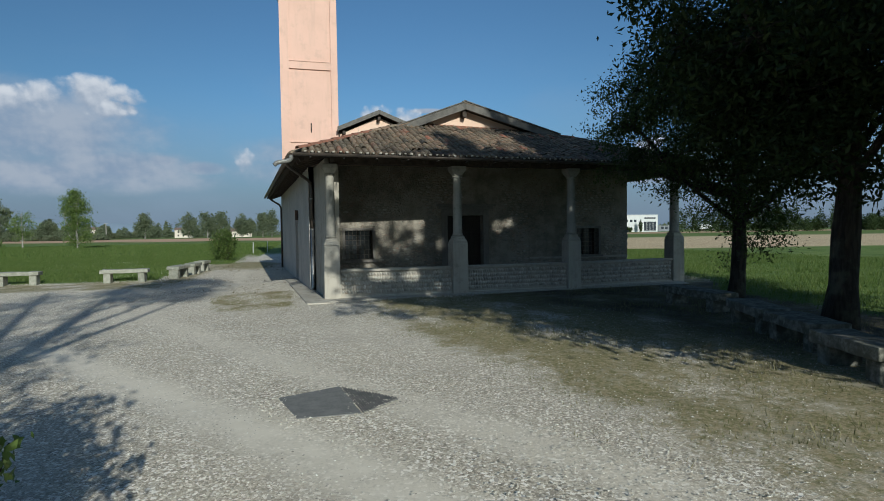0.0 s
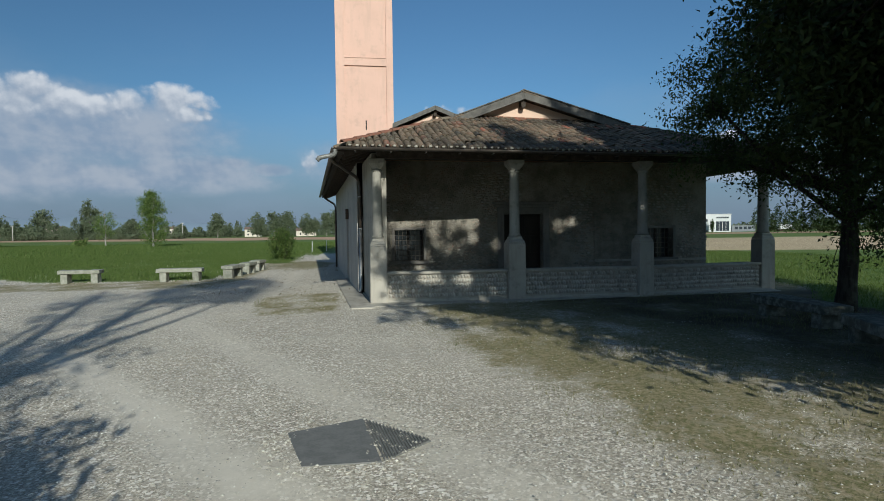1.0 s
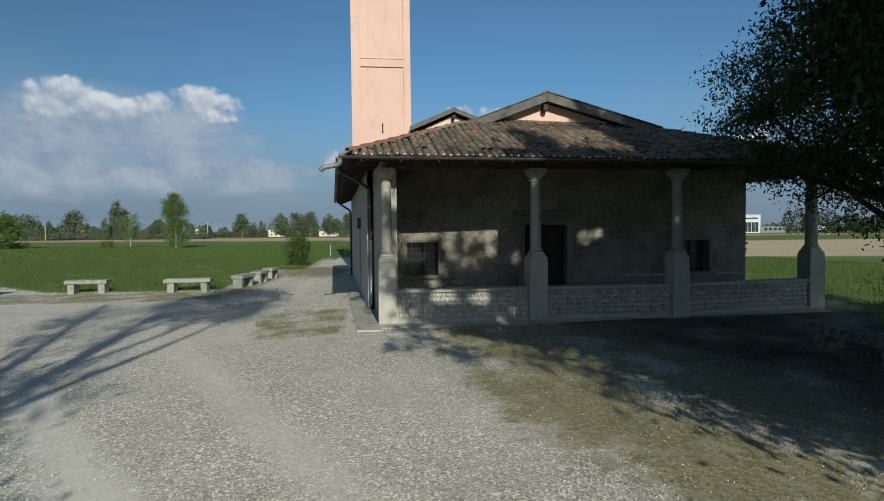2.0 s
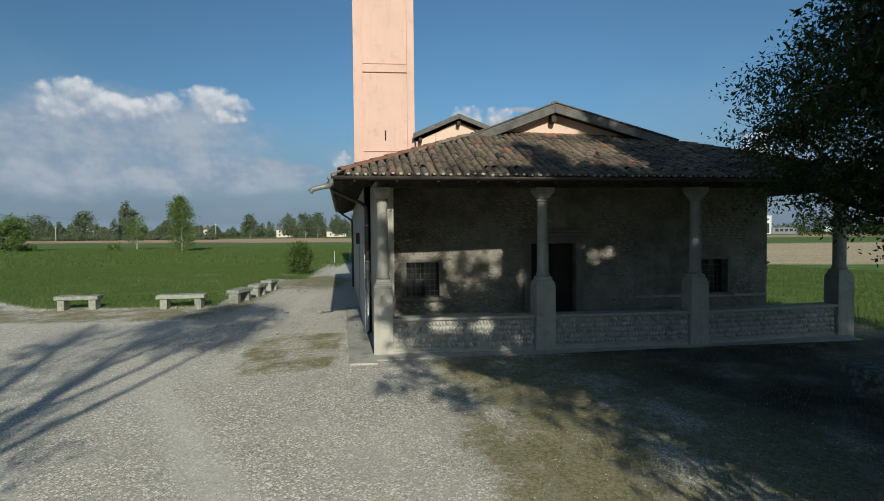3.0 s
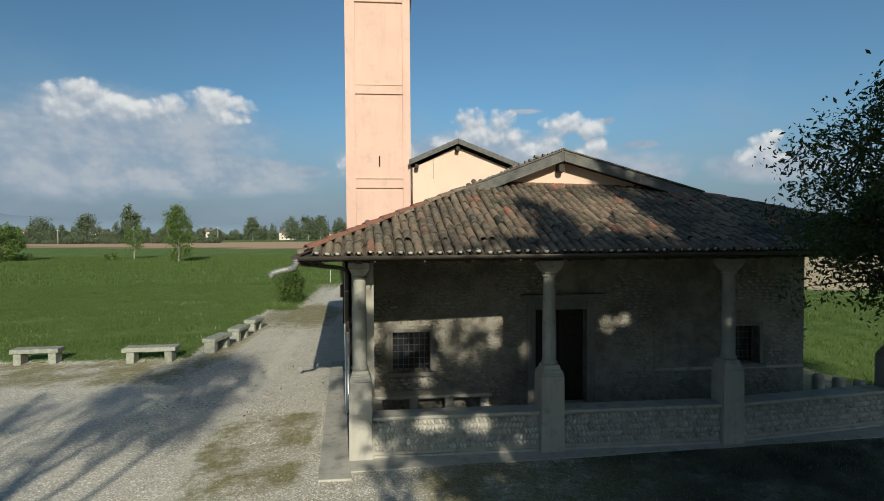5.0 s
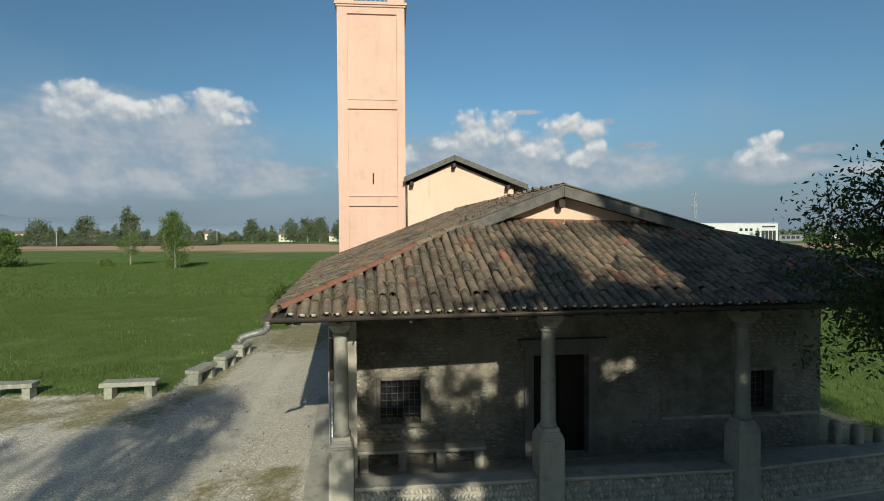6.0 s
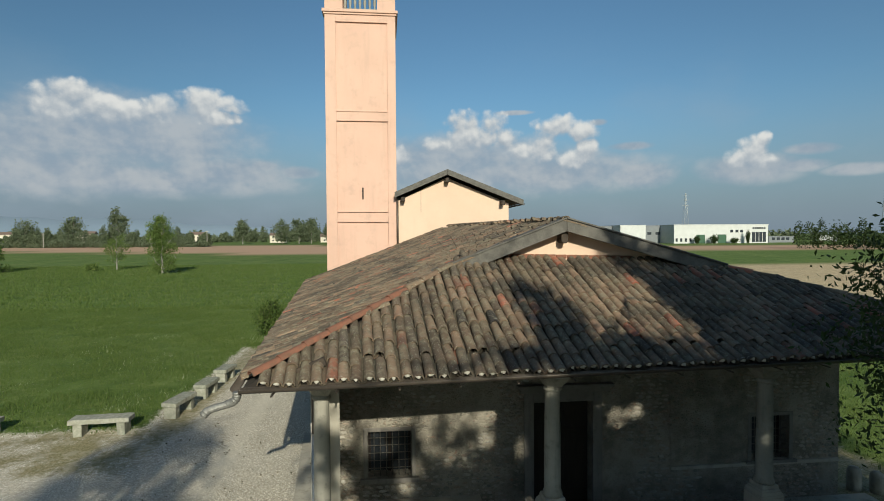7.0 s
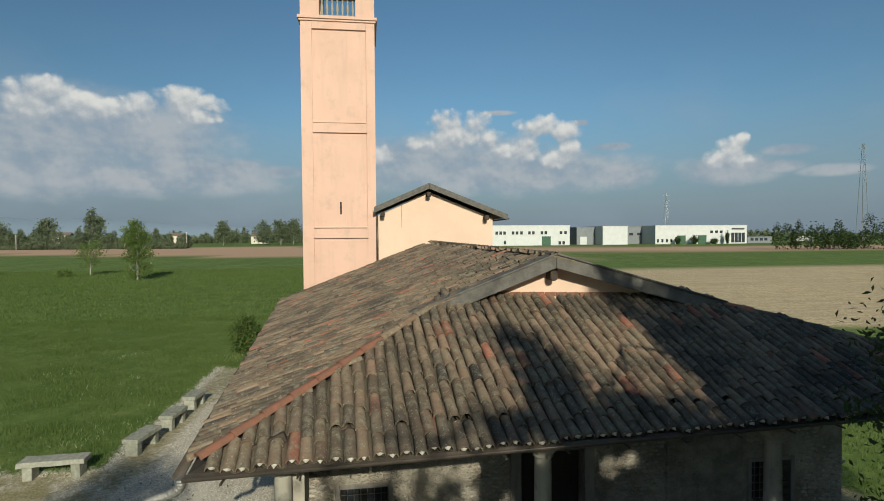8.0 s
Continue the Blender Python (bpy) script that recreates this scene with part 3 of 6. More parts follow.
    t1 = smooth01(0.62, 0.05, np.abs(x - bend - 0.15 * w)) * smooth01(9.5, 7.5, y)
    t2 = smooth01(0.5, 0.1, np.abs(x + 2.3 + 0.56 * (y - 7.6) - 0.05 * w)) * smooth01(13, 9, y)
    t3 = smooth01(0.4, 0.1, np.abs(x + 3.4 + 0.02 * (y - 16))) * smooth01(9, 15, y)
    track = np.clip(np.maximum.reduce([t1, t2 * 0.65, t3 * 0.4]), 0, 1)
    # where the trees darken the yard: bare earth plus painted shade
    shaded_soil = smooth01(-1.0, 1.4, x - 4.0 + 0.28 * (y - 8.0) + 0.6 * w) * smooth01(13.6, 12.4, y) * smooth01(1.2, 3.6, y + 0.5 * (x - 4)) * np.clip(0.75 + 0.4 * fbm(x, y, 1.9, 33), 0.2, 1)
    return meadow, dry, earth, stubble, track, shaded_soil


meadow, dry, earth, stubble, track, shaded_soil = cover_masks(GX, GY)
near = smooth01(60, 25, np.hypot(GX, GY - 12))
GZ = near * (0.012 * fbm(GX, GY, 1.1, 21) - 0.012 * track + 0.05 * meadow + 0.012 * dry * fbm(GX, GY, 5.0, 22))
GZ += -0.02 * near


def ground_height(x, y):
    a = [np.array([[float(x)]]), np.array([[float(y)]])]
    me_, dr_, _, _, tr_, _ = cover_masks(*a)
    nr = smooth01(60, 25, np.hypot(a[0], a[1] - 12))
    return float((nr * (0.012 * fbm(*a, 1.1, 21) - 0.012 * tr_ + 0.05 * me_ + 0.012 * dr_ * fbm(*a, 5.0, 22) - 0.02))[0, 0])


def ground_sheet():
    ny, nx = GX.shape
    co = np.stack([GX, GY, GZ], -1).reshape(-1, 3)
    i = np.arange(ny * nx).reshape(ny, nx)
    quads = np.stack([i[:-1, :-1], i[:-1, 1:], i[1:, 1:], i[1:, :-1]], -1).reshape(-1, 4)
    me = bpy.data.meshes.new("ground")
    me.vertices.add(len(co))
    me.vertices.foreach_set("co", co.ravel())
    me.loops.add(quads.size)
    me.loops.foreach_set("vertex_index", quads.ravel())
    me.polygons.add(len(quads))
    me.polygons.foreach_set("loop_start", np.arange(0, quads.size, 4))
    me.polygons.foreach_set("use_smooth", np.ones(len(quads), bool))
    me.update(calc_edges=True)
    for name, vals in (("meadow", meadow), ("dry", dry), ("earth", earth), ("stubble", stubble), ("track", track), ("shaded_soil", shaded_soil)):
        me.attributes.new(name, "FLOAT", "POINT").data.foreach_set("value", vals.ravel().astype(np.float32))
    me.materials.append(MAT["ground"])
    return tagged(new("ground", me), "pale gravel yard with worn turf, green meadow and tilled fields", "ground", kind="structure")


ground_sheet()


def hills():
    b = Build()
    n = 90
    for i in range(n):
        a = -1.15 + 1.5 * i / (n - 1)
        h = 190 * max(0.0, math.cos((a + 0.62) * 2.6)) * (0.8 + 0.25 * noise.noise(Vector((a * 5, 0, 3)))) + 35 * noise.noise(Vector((a * 17, 2, 0))) - 4
        x, y = 4200 * math.sin(a), 4200 * math.cos(a)
        b.v += [(x, y, -20), (x, y, max(h, -10)), (x * 1.05, y * 1.05, -20)]
        if i:
            k = 3 * i
            b.f += [(k - 3, k, k + 1, k - 2), (k - 2, k + 1, k + 2, k - 1)]
    tagged(new("backdrop", b.mesh("backdrop", "ridge_far", smooth=True)), "far hills on the horizon, haze painted in as faint blue", "hills", kind="structure")


hills()

# ---- the church ----
church = thing("church", "small old stone church with a columned tiled porch", "church", (4, 15, 0))
EAVE_Z = 3.5
CL, CR = Vector((-1.37, 12.02, EAVE_Z)), Vector((10.9, 12.76, EAVE_Z))      # front corners of the eaves
BL, BR = Vector((-2.73, 27.5, EAVE_Z)), Vector((10.1, 27.5, EAVE_Z))        # rear corners
RF, RB = Vector((3.735, 15.09, 5.53)), Vector((2.92, 27.5, 5.62))            # ridge
WALL_Y = 15.2
VERGE_Y, GABLE_Y = 15.05, 15.40


def flank_x(y):
    return -0.78 - 0.085 * (y - 12.6)


class Slope:
    """A roof plane that rises from an eave line."""

    def __init__(self, a, b, pitch):
        self.a, self.along = a, (b - a).normalized()
        self.inn = Vector((-self.along.y, self.along.x, 0))
        self.pitch = pitch
        self.up = (self.inn + Vector((0, 0, pitch))).normalized()
        self.normal = self.along.cross(self.up)

    def z(self, x, y):
        return self.a.z + self.pitch * (Vector((x, y, 0)) - Vector((self.a.x, self.a.y, 0))).dot(self.inn)


front = Slope(CL, CR, 0.435)
left = Slope(BL, CL, 0.3815)
right = Slope(CR, BR, 0.29)


def hip(s, t, p, run):
    """The plan direction in which two slopes stay level with one another, from the shared corner p."""
    d = s.pitch * s.inn - t.pitch * t.inn
    w = Vector((-d.y, d.x, 0)).normalized()
    if w.y < 0:
        w = -w
    return p + w * (run / w.y) + Vector((0, 0, s.z(*(p + w * (run / w.y)).xy) - p.z))


HL, HR = hip(front, left, CL, VERGE_Y + 0.03 - CL.y), hip(front, right, CR, VERGE_Y + 0.05 - CR.y)


def inside(poly, x, y):
    ok = False
    for (x0, y0), (x1, y1) in zip(poly, poly[1:] + poly[:1]):
        if (y0 > y) != (y1 > y) and x < (x1 - x0) * (y - y0) / (y1 - y0) + x0:
            ok = not ok
    return ok


FRONT_POLY = [CL.xy, CR.xy, HR.xy, Vector((HR.x - 0.1, GABLE_Y + 0.08)), Vector((HL.x + 0.1, GABLE_Y + 0.08)), HL.xy]
LEFT_POLY = [CL.xy, HL.xy, RF.xy, RB.xy, BL.xy]
RIGHT_POLY = [CR.xy, BR.xy, RB.xy, RF.xy, HR.xy]


def roof_deck(name, slope, poly):
    b = Build()
    top = [(p[0], p[1], slope.z(p[0], p[1]) - 0.05) for p in poly]
    b.slab(top, 0.07)
    return part(name, b.mesh(name, "deck"), church)


deck_front = roof_deck("front_roof", front, FRONT_POLY)
deck_left = roof_deck("left_roof", left, LEFT_POLY)
deck_right = roof_deck("right_roof", right, RIGHT_POLY)


def tile_shape(length=0.46, r_low=0.075, r_high=0.061, thick=0.013, arc=6, flip=False):
    """A half-round clay tile along +y, its wide end at y=0, arched over +z."""
    v, f = [], []
    for y, r in ((0, r_low), (length, r_high)):
        for q in (r, r - thick):
            for i in range(arc + 1):
                a = math.pi * i / arc
                z = q * math.sin(a) * 0.95
                v.append((q * math.cos(a), y, -z + r * 0.35 if flip else z))
    n = arc + 1
    for i in range(arc):
        f += [(i, i + 1, 2 * n + i + 1, 2 * n + i), (n + i + 1, n + i, 3 * n + i, 3 * n + i + 1), (i + 1, i, n + i, n + i + 1), (2 * n + i, 2 * n + i + 1, 3 * n + i + 1, 3 * n + i)]
    if flip:
        f = [q[::-1] for q in f]
    return v, f


TILE_V, TILE_F = tile_shape()
PAN_V, PAN_F = tile_shape(0.46, 0.060, 0.067, 0.012, 4, True)


def tile_spots(slope, poly, pitch_x, rows, exposure, a0, a1, stagger=0.16):
    """Poses of the cover tiles of a slope, with their columns and rows."""
    m3 = Matrix((slope.along, slope.up, slope.normal)).transposed()
    spots = []
    cols = int((a1 - a0) / pitch_x)
    for c in range(cols):
        wob, phase = rng.uniform(-0.012, 0.012), rng.uniform(-stagger, stagger)
        for r in range(rows):
            p = slope.a + slope.along * (a0 + c * pitch_x + wob + rng.uniform(-0.006, 0.006)) + slope.up * (r * exposure - 0.07 + (phase if r else 0.0) + rng.uniform(-0.03, 0.03))
            mid = p + slope.up * 0.2
            if inside(poly, mid.x, mid.y):
                lift = slope.normal * (0.012 + rng.uniform(-0.004, 0.008))
                tilt = Matrix.Rotation(rng.uniform(-0.04, 0.04), 3, "Z") @ Matrix.Rotation(-0.030 + rng.uniform(-0.02, 0.02), 3, "X")
                spots.append((c, r, Matrix.Translation(p + lift) @ (m3 @ tilt).to_4x4()))
    return spots


def bulk(name, spots, shape, mat, parent, label):
    v0 = np.array(shape[0])
    v0 = np.c_[v0, np.ones(len(v0))]
    b = Build()
    vs, fs = [], []
    for k, m in enumerate(spots):
        vs.append((v0 @ np.array(m).T)[:, :3])
        fs += [tuple(i + k * len(v0) for i in q) for q in shape[1]]
    me = bpy.data.meshes.new(name)
    me.from_pydata(np.concatenate(vs).tolist(), [], fs)
    me.materials.append(MAT[mat])
    me.shade_smooth()
    me.set_sharp_from_angle(angle=0.9)
    return part(name, me, parent, label, "stuff")


PITCH_X = 0.158
front_len = (CR - CL).length
f_spots = tile_spots(front, FRONT_POLY, PITCH_X, 11, 0.355, 0.10, front_len, 0.17)
near_spots = [s for s in f_spots if s[0] < 50]
tile_me = bpy.data.meshes.new("roof_tile")
tile_me.from_pydata(TILE_V, [], TILE_F)
tile_me.materials.append(MAT["tile"])
tile_me.shade_smooth()
tile_me.set_sharp_from_angle(angle=0.9)
FRONT_TILES = [s[2] for s in near_spots][:300]
bulk("far_tiles", [s[2] for s in f_spots if s[2] not in FRONT_TILES], (TILE_V, TILE_F), "tile_bulk", deck_front, "rows of aged clay tiles in the shade")
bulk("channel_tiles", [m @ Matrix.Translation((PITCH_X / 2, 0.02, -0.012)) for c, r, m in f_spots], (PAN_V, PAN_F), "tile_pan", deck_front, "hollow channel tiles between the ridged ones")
left_len = (CL - BL).length
l_spots = tile_spots(left, LEFT_POLY, 0.165, 17, 0.335, 0.05, left_len, 0.14)
bulk("left_tiles", [s[2] for s in l_spots], (TILE_V, TILE_F), "tile_bulk", deck_left, "rows of aged brown clay tiles")
r_spots = tile_spots(right, RIGHT_POLY, 0.178, 24, 0.335, 0.05, (BR - CR).length)
bulk("right_tiles", [s[2] for s in r_spots], (TILE_V, TILE_F), "tile_bulk", deck_right, "rows of aged brown clay tiles")

# pale mortar plugs under the lowest tiles of the front
b = Build()
for c, r, m in f_spots:
    if r == 0:
        o = m.translation + front.up * 0.02 + front.normal * 0.03
        rr = rng.uniform(0.028, 0.05)
        pts = []
        for i in range(6):
            a = i / 6 * 2 * math.pi
            pts.append(o + front.along * (rr * math.cos(a) * rng.uniform(0.8, 1.2)) + front.normal * (rr * 0.8 * math.sin(a) * rng.uniform(0.8, 1.2)))
        b.add([o - front.up * rng.uniform(0.03, 0.06), *pts], [(0, 1 + (i + 1) % 6, 1 + i) for i in range(6)])
part("eave_mortar", b.mesh("eave_mortar", "mortar", smooth=True), deck_front, "pale mortar plugs along the eaves", "stuff")


def cap_row(name, p, q, mat_near, mat_far, split, parent, r=0.085, step=0.38):
    """A row of half-round caps from p to q."""
    way = (q - p).normalized()
    side = way.cross(Vector((0, 0, 1))).normalized()
    m3 = Matrix((side, way, side.cross(way))).transposed()
    count = int((q - p).length / step)
    v, f = tile_shape(0.44, r, r * 0.82, 0.016, 6)
    for k in range(count):
        me = bpy.data.meshes.get(name + mat_near) if k < split * count else bpy.data.meshes.get(name + mat_far)
        if me is None:
            me = bpy.data.meshes.new(name + (mat_near if k < split * count else mat_far))
            me.from_pydata(v, [], f)
            me.materials.append(MAT[mat_near if k < split * count else mat_far])
            me.shade_smooth()
            me.set_sharp_from_angle(angle=0.9)
        ob = part(name, me, parent)
        ob.matrix_basis = Matrix.Translation(p + way * (k * step) + Vector((0, 0, 0.008))) @ (m3 @ Matrix.Rotation(-0.025, 3, "X")).to_4x4()


cap_row("hip_tile", CL + Vector((0.08, 0.08, 0.075)), HL + Vector((0, 0, 0.05)), "red_tile", "tile", 0.62, deck_left, 0.072, 0.42)
cap_row("hip_tile_far", CR + Vector((-0.08, 0.08, 0.04)), HR + Vector((0, 0, 0.02)), "tile", "tile", 0.5, deck_right)
cap_row("ridge_tile", RF + Vector((0, 0, 0.03)), RB + Vector((0, 0, 0.05)), "tile", "tile", 0.5, deck_left)


# ---- walls of the church ----
def wall_with_holes(x0, x1, y0, y1, z0, z1, holes):
    """One closed wall along x with openings (x0, x1, z0, z1) cut right through it."""
    xs = sorted({x0, x1, *[v for h in holes for v in h[:2]]})
    zs = sorted({z0, z1, *[v for h in holes for v in h[2:]]})
    nx, nz = len(xs), len(zs)

    def solid(i, j):
        if not (0 <= i < nx - 1 and 0 <= j < nz - 1):
            return False
        return not any(h[0] <= xs[i] and xs[i + 1] <= h[1] and h[2] <= zs[j] and zs[j + 1] <= h[3] for h in holes)

    b = Build()
    b.v = [(x, y, z) for y in (y0, y1) for z in zs for x in xs]

    def at(i, j, back):
        return back * nx * nz + j * nx + i

    for i in range(nx - 1):
        for j in range(nz - 1):
            if not solid(i, j):
                continue
            b.f.append((at(i, j, 0), at(i + 1, j, 0), at(i + 1, j + 1, 0), at(i, j + 1, 0)))
            b.f.append((at(i, j + 1, 1), at(i + 1, j + 1, 1), at(i + 1, j, 1), at(i, j, 1)))
            for di, dj, p, q in ((-1, 0, (i, j + 1), (i, j)), (1, 0, (i + 1, j), (i + 1, j + 1)), (0, -1, (i, j), (i + 1, j)), (0, 1, (i + 1, j + 1), (i, j + 1))):
                if not solid(i + di, j + dj):
                    b.f.append((at(*q, 0), at(*p, 0), at(*p, 1), at(*q, 1)))
    return b


DOOR = (3.14, 4.29, 0.0, 2.12)
WIN_L = (0.02, 0.82, 0.84, 1.69)
WIN_R = (7.56, 8.36, 0.80, 1.67)
XW0, XW1 = flank_x(WALL_Y) + 0.02, 9.44
part("front_wall", wall_with_holes(XW0, XW1, WALL_Y, WALL_Y + 0.5, -0.1, 3.6, [DOOR, WIN_L, WIN_R]).mesh("front_wall", "rubble"), church, "rubble and mortar wall behind the porch")


def roof_under(x, y):
    return min(left.z(x, y), right.z(x, y)) - 0.13


gable = [(XW0, 3.603), (XW1, 3.603)]
gable += [(x, max(roof_under(x, GABLE_Y + 0.2), 3.65)) for x in (XW1, 6.8, 5.2, 3.68, 2.2, 1.0, XW0)]
part("gable_wall", Build().prism_y(gable, GABLE_Y, GABLE_Y + 0.4).mesh("gable_wall", "cream"), church, "cream plastered gable")
course = Build()
for i in range(13):
    x = 2.35 + 0.215 * i
    course.box(x, x + 0.20, GABLE_Y - 0.03, GABLE_Y + 0.05, front.z(x, GABLE_Y) + 0.0, front.z(x, GABLE_Y) + 0.075)
part("brick_course", course.mesh("brick_course", "red_tile", 0.006), church, "red brick course at the foot of the gable", "stuff")

# flank walls, rear wall
side = wall_with_holes(15.2, 27.6, 0, 0.4, -0.1, 3.55, [(18.7, 19.75, 0.0, 2.45)])
side.v = [(flank_x(u) + d, u, z) for u, d, z in side.v]
side.f = [q[::-1] for q in side.f]
part("flank_wall", side.mesh("flank_wall", "flank"), church, "grey plastered flank wall")
edge = [(-0.64, 13.05), (-0.30, 13.05), (-0.48, WALL_Y - 0.004), (-0.84, WALL_Y - 0.004)]
part("porch_side_wall", Build().hexa([(x, y, -0.1) for x, y in edge], [(x, y, 3.5) for x, y in edge]).mesh("porch_side_wall", "cement"), church, "grey plastered side wall of the porch")
part("far_flank_wall", Build().box(9.04, 9.44, WALL_Y + 0.502, 27.6, -0.1, 3.7).mesh("far_flank_wall", "flank"), church)
rear = [(-1.5, -0.1), (9.4, -0.1), (9.4, 3.5), (2.92, 5.4), (-1.5, 3.9)]
part("rear_wall", Build().prism_y(rear, 27.2, 27.5).mesh("rear_wall", "flank"), church)
door_side = part("flank_door", Build().box(flank_x(19.2) + 0.14, flank_x(19.2) + 0.2, 18.68, 19.77, 0, 2.46).mesh("flank_door", "door"), church, "dark wooden side door")
lampbox = Build().box(-0.1, 0.0, -0.12, 0.12, 0, 0.34, pose(flank_x(18.6), 18.55, 2.1)).mesh("wall_box", "iron", 0.015)
part("wall_box", lampbox, church, "small dark box on the flank wall")


# door with its stone surround
def surround(x0, x1, z0, z1, wide, proud):
    b = Build()
    b.box(x0 - wide, x0 - 0.002, WALL_Y - proud, WALL_Y + 0.12, z0, z1 + wide)
    b.box(x1 + 0.002, x1 + wide, WALL_Y - proud, WALL_Y + 0.12, z0, z1 + wide)
    b.box(x0 - 0.002, x1 + 0.002, WALL_Y - proud, WALL_Y + 0.12, z1 + 0.002, z1 + wide)
    return b


part("door_surround", ragged(surround(*DOOR[:2], 0.0, DOOR[3], 0.19, 0.035).mesh("door_surround", "dark_stone", 0.01), 0.006), church, "worn dark stone door surround")
hood = Build().box(2.80, 4.67, WALL_Y - 0.14, WALL_Y + 0.05, 2.40, 2.47).box(2.86, 4.61, WALL_Y - 0.09, WALL_Y + 0.05, 2.315, 2.398)
part("door_hood", hood.mesh("door_hood", "dark_stone", 0.012), church, "stone hood over the church door")
door = part("church_door", Build().box(3.10, 4.33, WALL_Y + 0.26, WALL_Y + 0.31, 0.0, 2.14).mesh("church_door", "door"), church, "dark panelled double door")
for x0 in (3.17, 3.74):
    leaf = part("door_leaf", Build().box(x0, x0 + 0.53, WALL_Y + 0.215, WALL_Y + 0.255, 0.03, 2.10).mesh("door_leaf", "door", 0.008), door)
for x0 in (3.24, 3.81):
    for z0, z1 in ((0.15, 0.85), (1.0, 1.5), (1.58, 1.98)):
        part("door_panel", Build().box(x0, x0 + 0.39, WALL_Y + 0.2, WALL_Y + 0.213, z0, z1).mesh("door_panel", "door", 0.006), door)
part("doorstep", Build().box(3.0, 4.45, WALL_Y - 0.25, WALL_Y + 0.2, 0.0, 0.05).mesh("doorstep", "sandstone", 0.012), church, "worn stone doorstep")


def barred_window(win, sill, name):
    x0, x1, z0, z1 = win
    w = part(name, surround(x0, x1, z0, z1, 0.08, 0.012).mesh(name, "dark_stone", 0.008), church, "small window with a rusty iron grille")
    part("sill", Build().box(x0 - 0.14, x1 + 0.14, WALL_Y - 0.07, WALL_Y + 0.12, z0 - sill, z0 - 0.002).mesh("sill", "dark_stone", 0.01), w)
    part("pane", Build().box(x0 - 0.03, x1 + 0.03, WALL_Y + 0.33, WALL_Y + 0.36, z0 - 0.03, z1 + 0.03).mesh("pane", "dark_glass"), w)
    for i in range(1, 7):
        x = x0 + (x1 - x0) * i / 7
        part("bar", Build().tube([(x, WALL_Y + 0.08, z0 - 0.01), (x, WALL_Y + 0.08, z1 + 0.01)], 0.008, 6).mesh("bar", "grille"), w)
    for i in range(1, 6):
        z = z0 + (z1 - z0) * i / 6
        part("crossbar", Build().tube([(x0 - 0.01, WALL_Y + 0.09, z), (x1 + 0.01, WALL_Y + 0.09, z)], 0.008, 6).mesh("crossbar", "grille"), w)
    part("window_frame", Build().box(x0, x0 + 0.05, WALL_Y + 0.28, WALL_Y + 0.33, z0, z1).box(x1 - 0.05, x1, WALL_Y + 0.28, WALL_Y + 0.33, z0, z1)
         .box((x0 + x1) / 2 - 0.03, (x0 + x1) / 2 + 0.03, WALL_Y + 0.28, WALL_Y + 0.33, z0, z1).mesh("window_frame", "door"), w)


barred_window(WIN_L, 0.09, "window")
barred_window(WIN_R, 0.06, "window")
# thicker strip of old plaster on the wall, with a moulding along it
part("plaster_field", ragged(Build().box(5.86, 7.38, WALL_Y - 0.025, WALL_Y + 0.01, 0.86, 3.3).mesh("plaster_field", "rubble", 0.008), 0.008), church, "patch of grey plaster")
part("wall_moulding", Build().box(5.86, 9.42, WALL_Y - 0.05, WALL_Y + 0.01, 0.70, 0.77).mesh("wall_moulding", "cement", 0.012), church)

# a low stone ledge to sit on, against the porch wall
x0, x1 = -0.45, 2.1
ledge = part("wall_ledge", ragged(Build().box(x0, x1, WALL_Y - 0.40, WALL_Y - 0.003, 0.36, 0.43).mesh("wall_ledge", "cement", 0.012), 0.006, 4, x0), church, "grey stone seat along the porch wall")
for k in range(4):
    u = x0 + 0.06 + (x1 - x0 - 0.30) * k / 3
    part("ledge_block", ragged(Build().box(u, u + 0.18, WALL_Y - 0.34, WALL_Y - 0.01, -0.02, 0.358).mesh("ledge_block", "cement", 0.012), 0.006, 4, u), ledge)

# porch floor
part("porch_floor", Build().hexa([(-0.7, 12.8, -0.1), (10.05, 13.4, -0.1), (10.05, 15.2, -0.1), (-0.9, 15.2, -0.1)], [(-0.7, 12.8, 0.0), (10.05, 13.4, 0.0), (10.05, 15.2, 0.0), (-0.9, 15.2, 0.0)])
     .mesh("porch_floor", "cement"), church, "grey cement porch floor")

# ---- columns ----
COLS = [(-0.53, 12.86, 0.38, 0.112), (2.77, 12.89, 0.41, 0.116), (6.10, 12.90, 0.39, 0.116), (9.9, 13.42, 0.40, 0.13)]


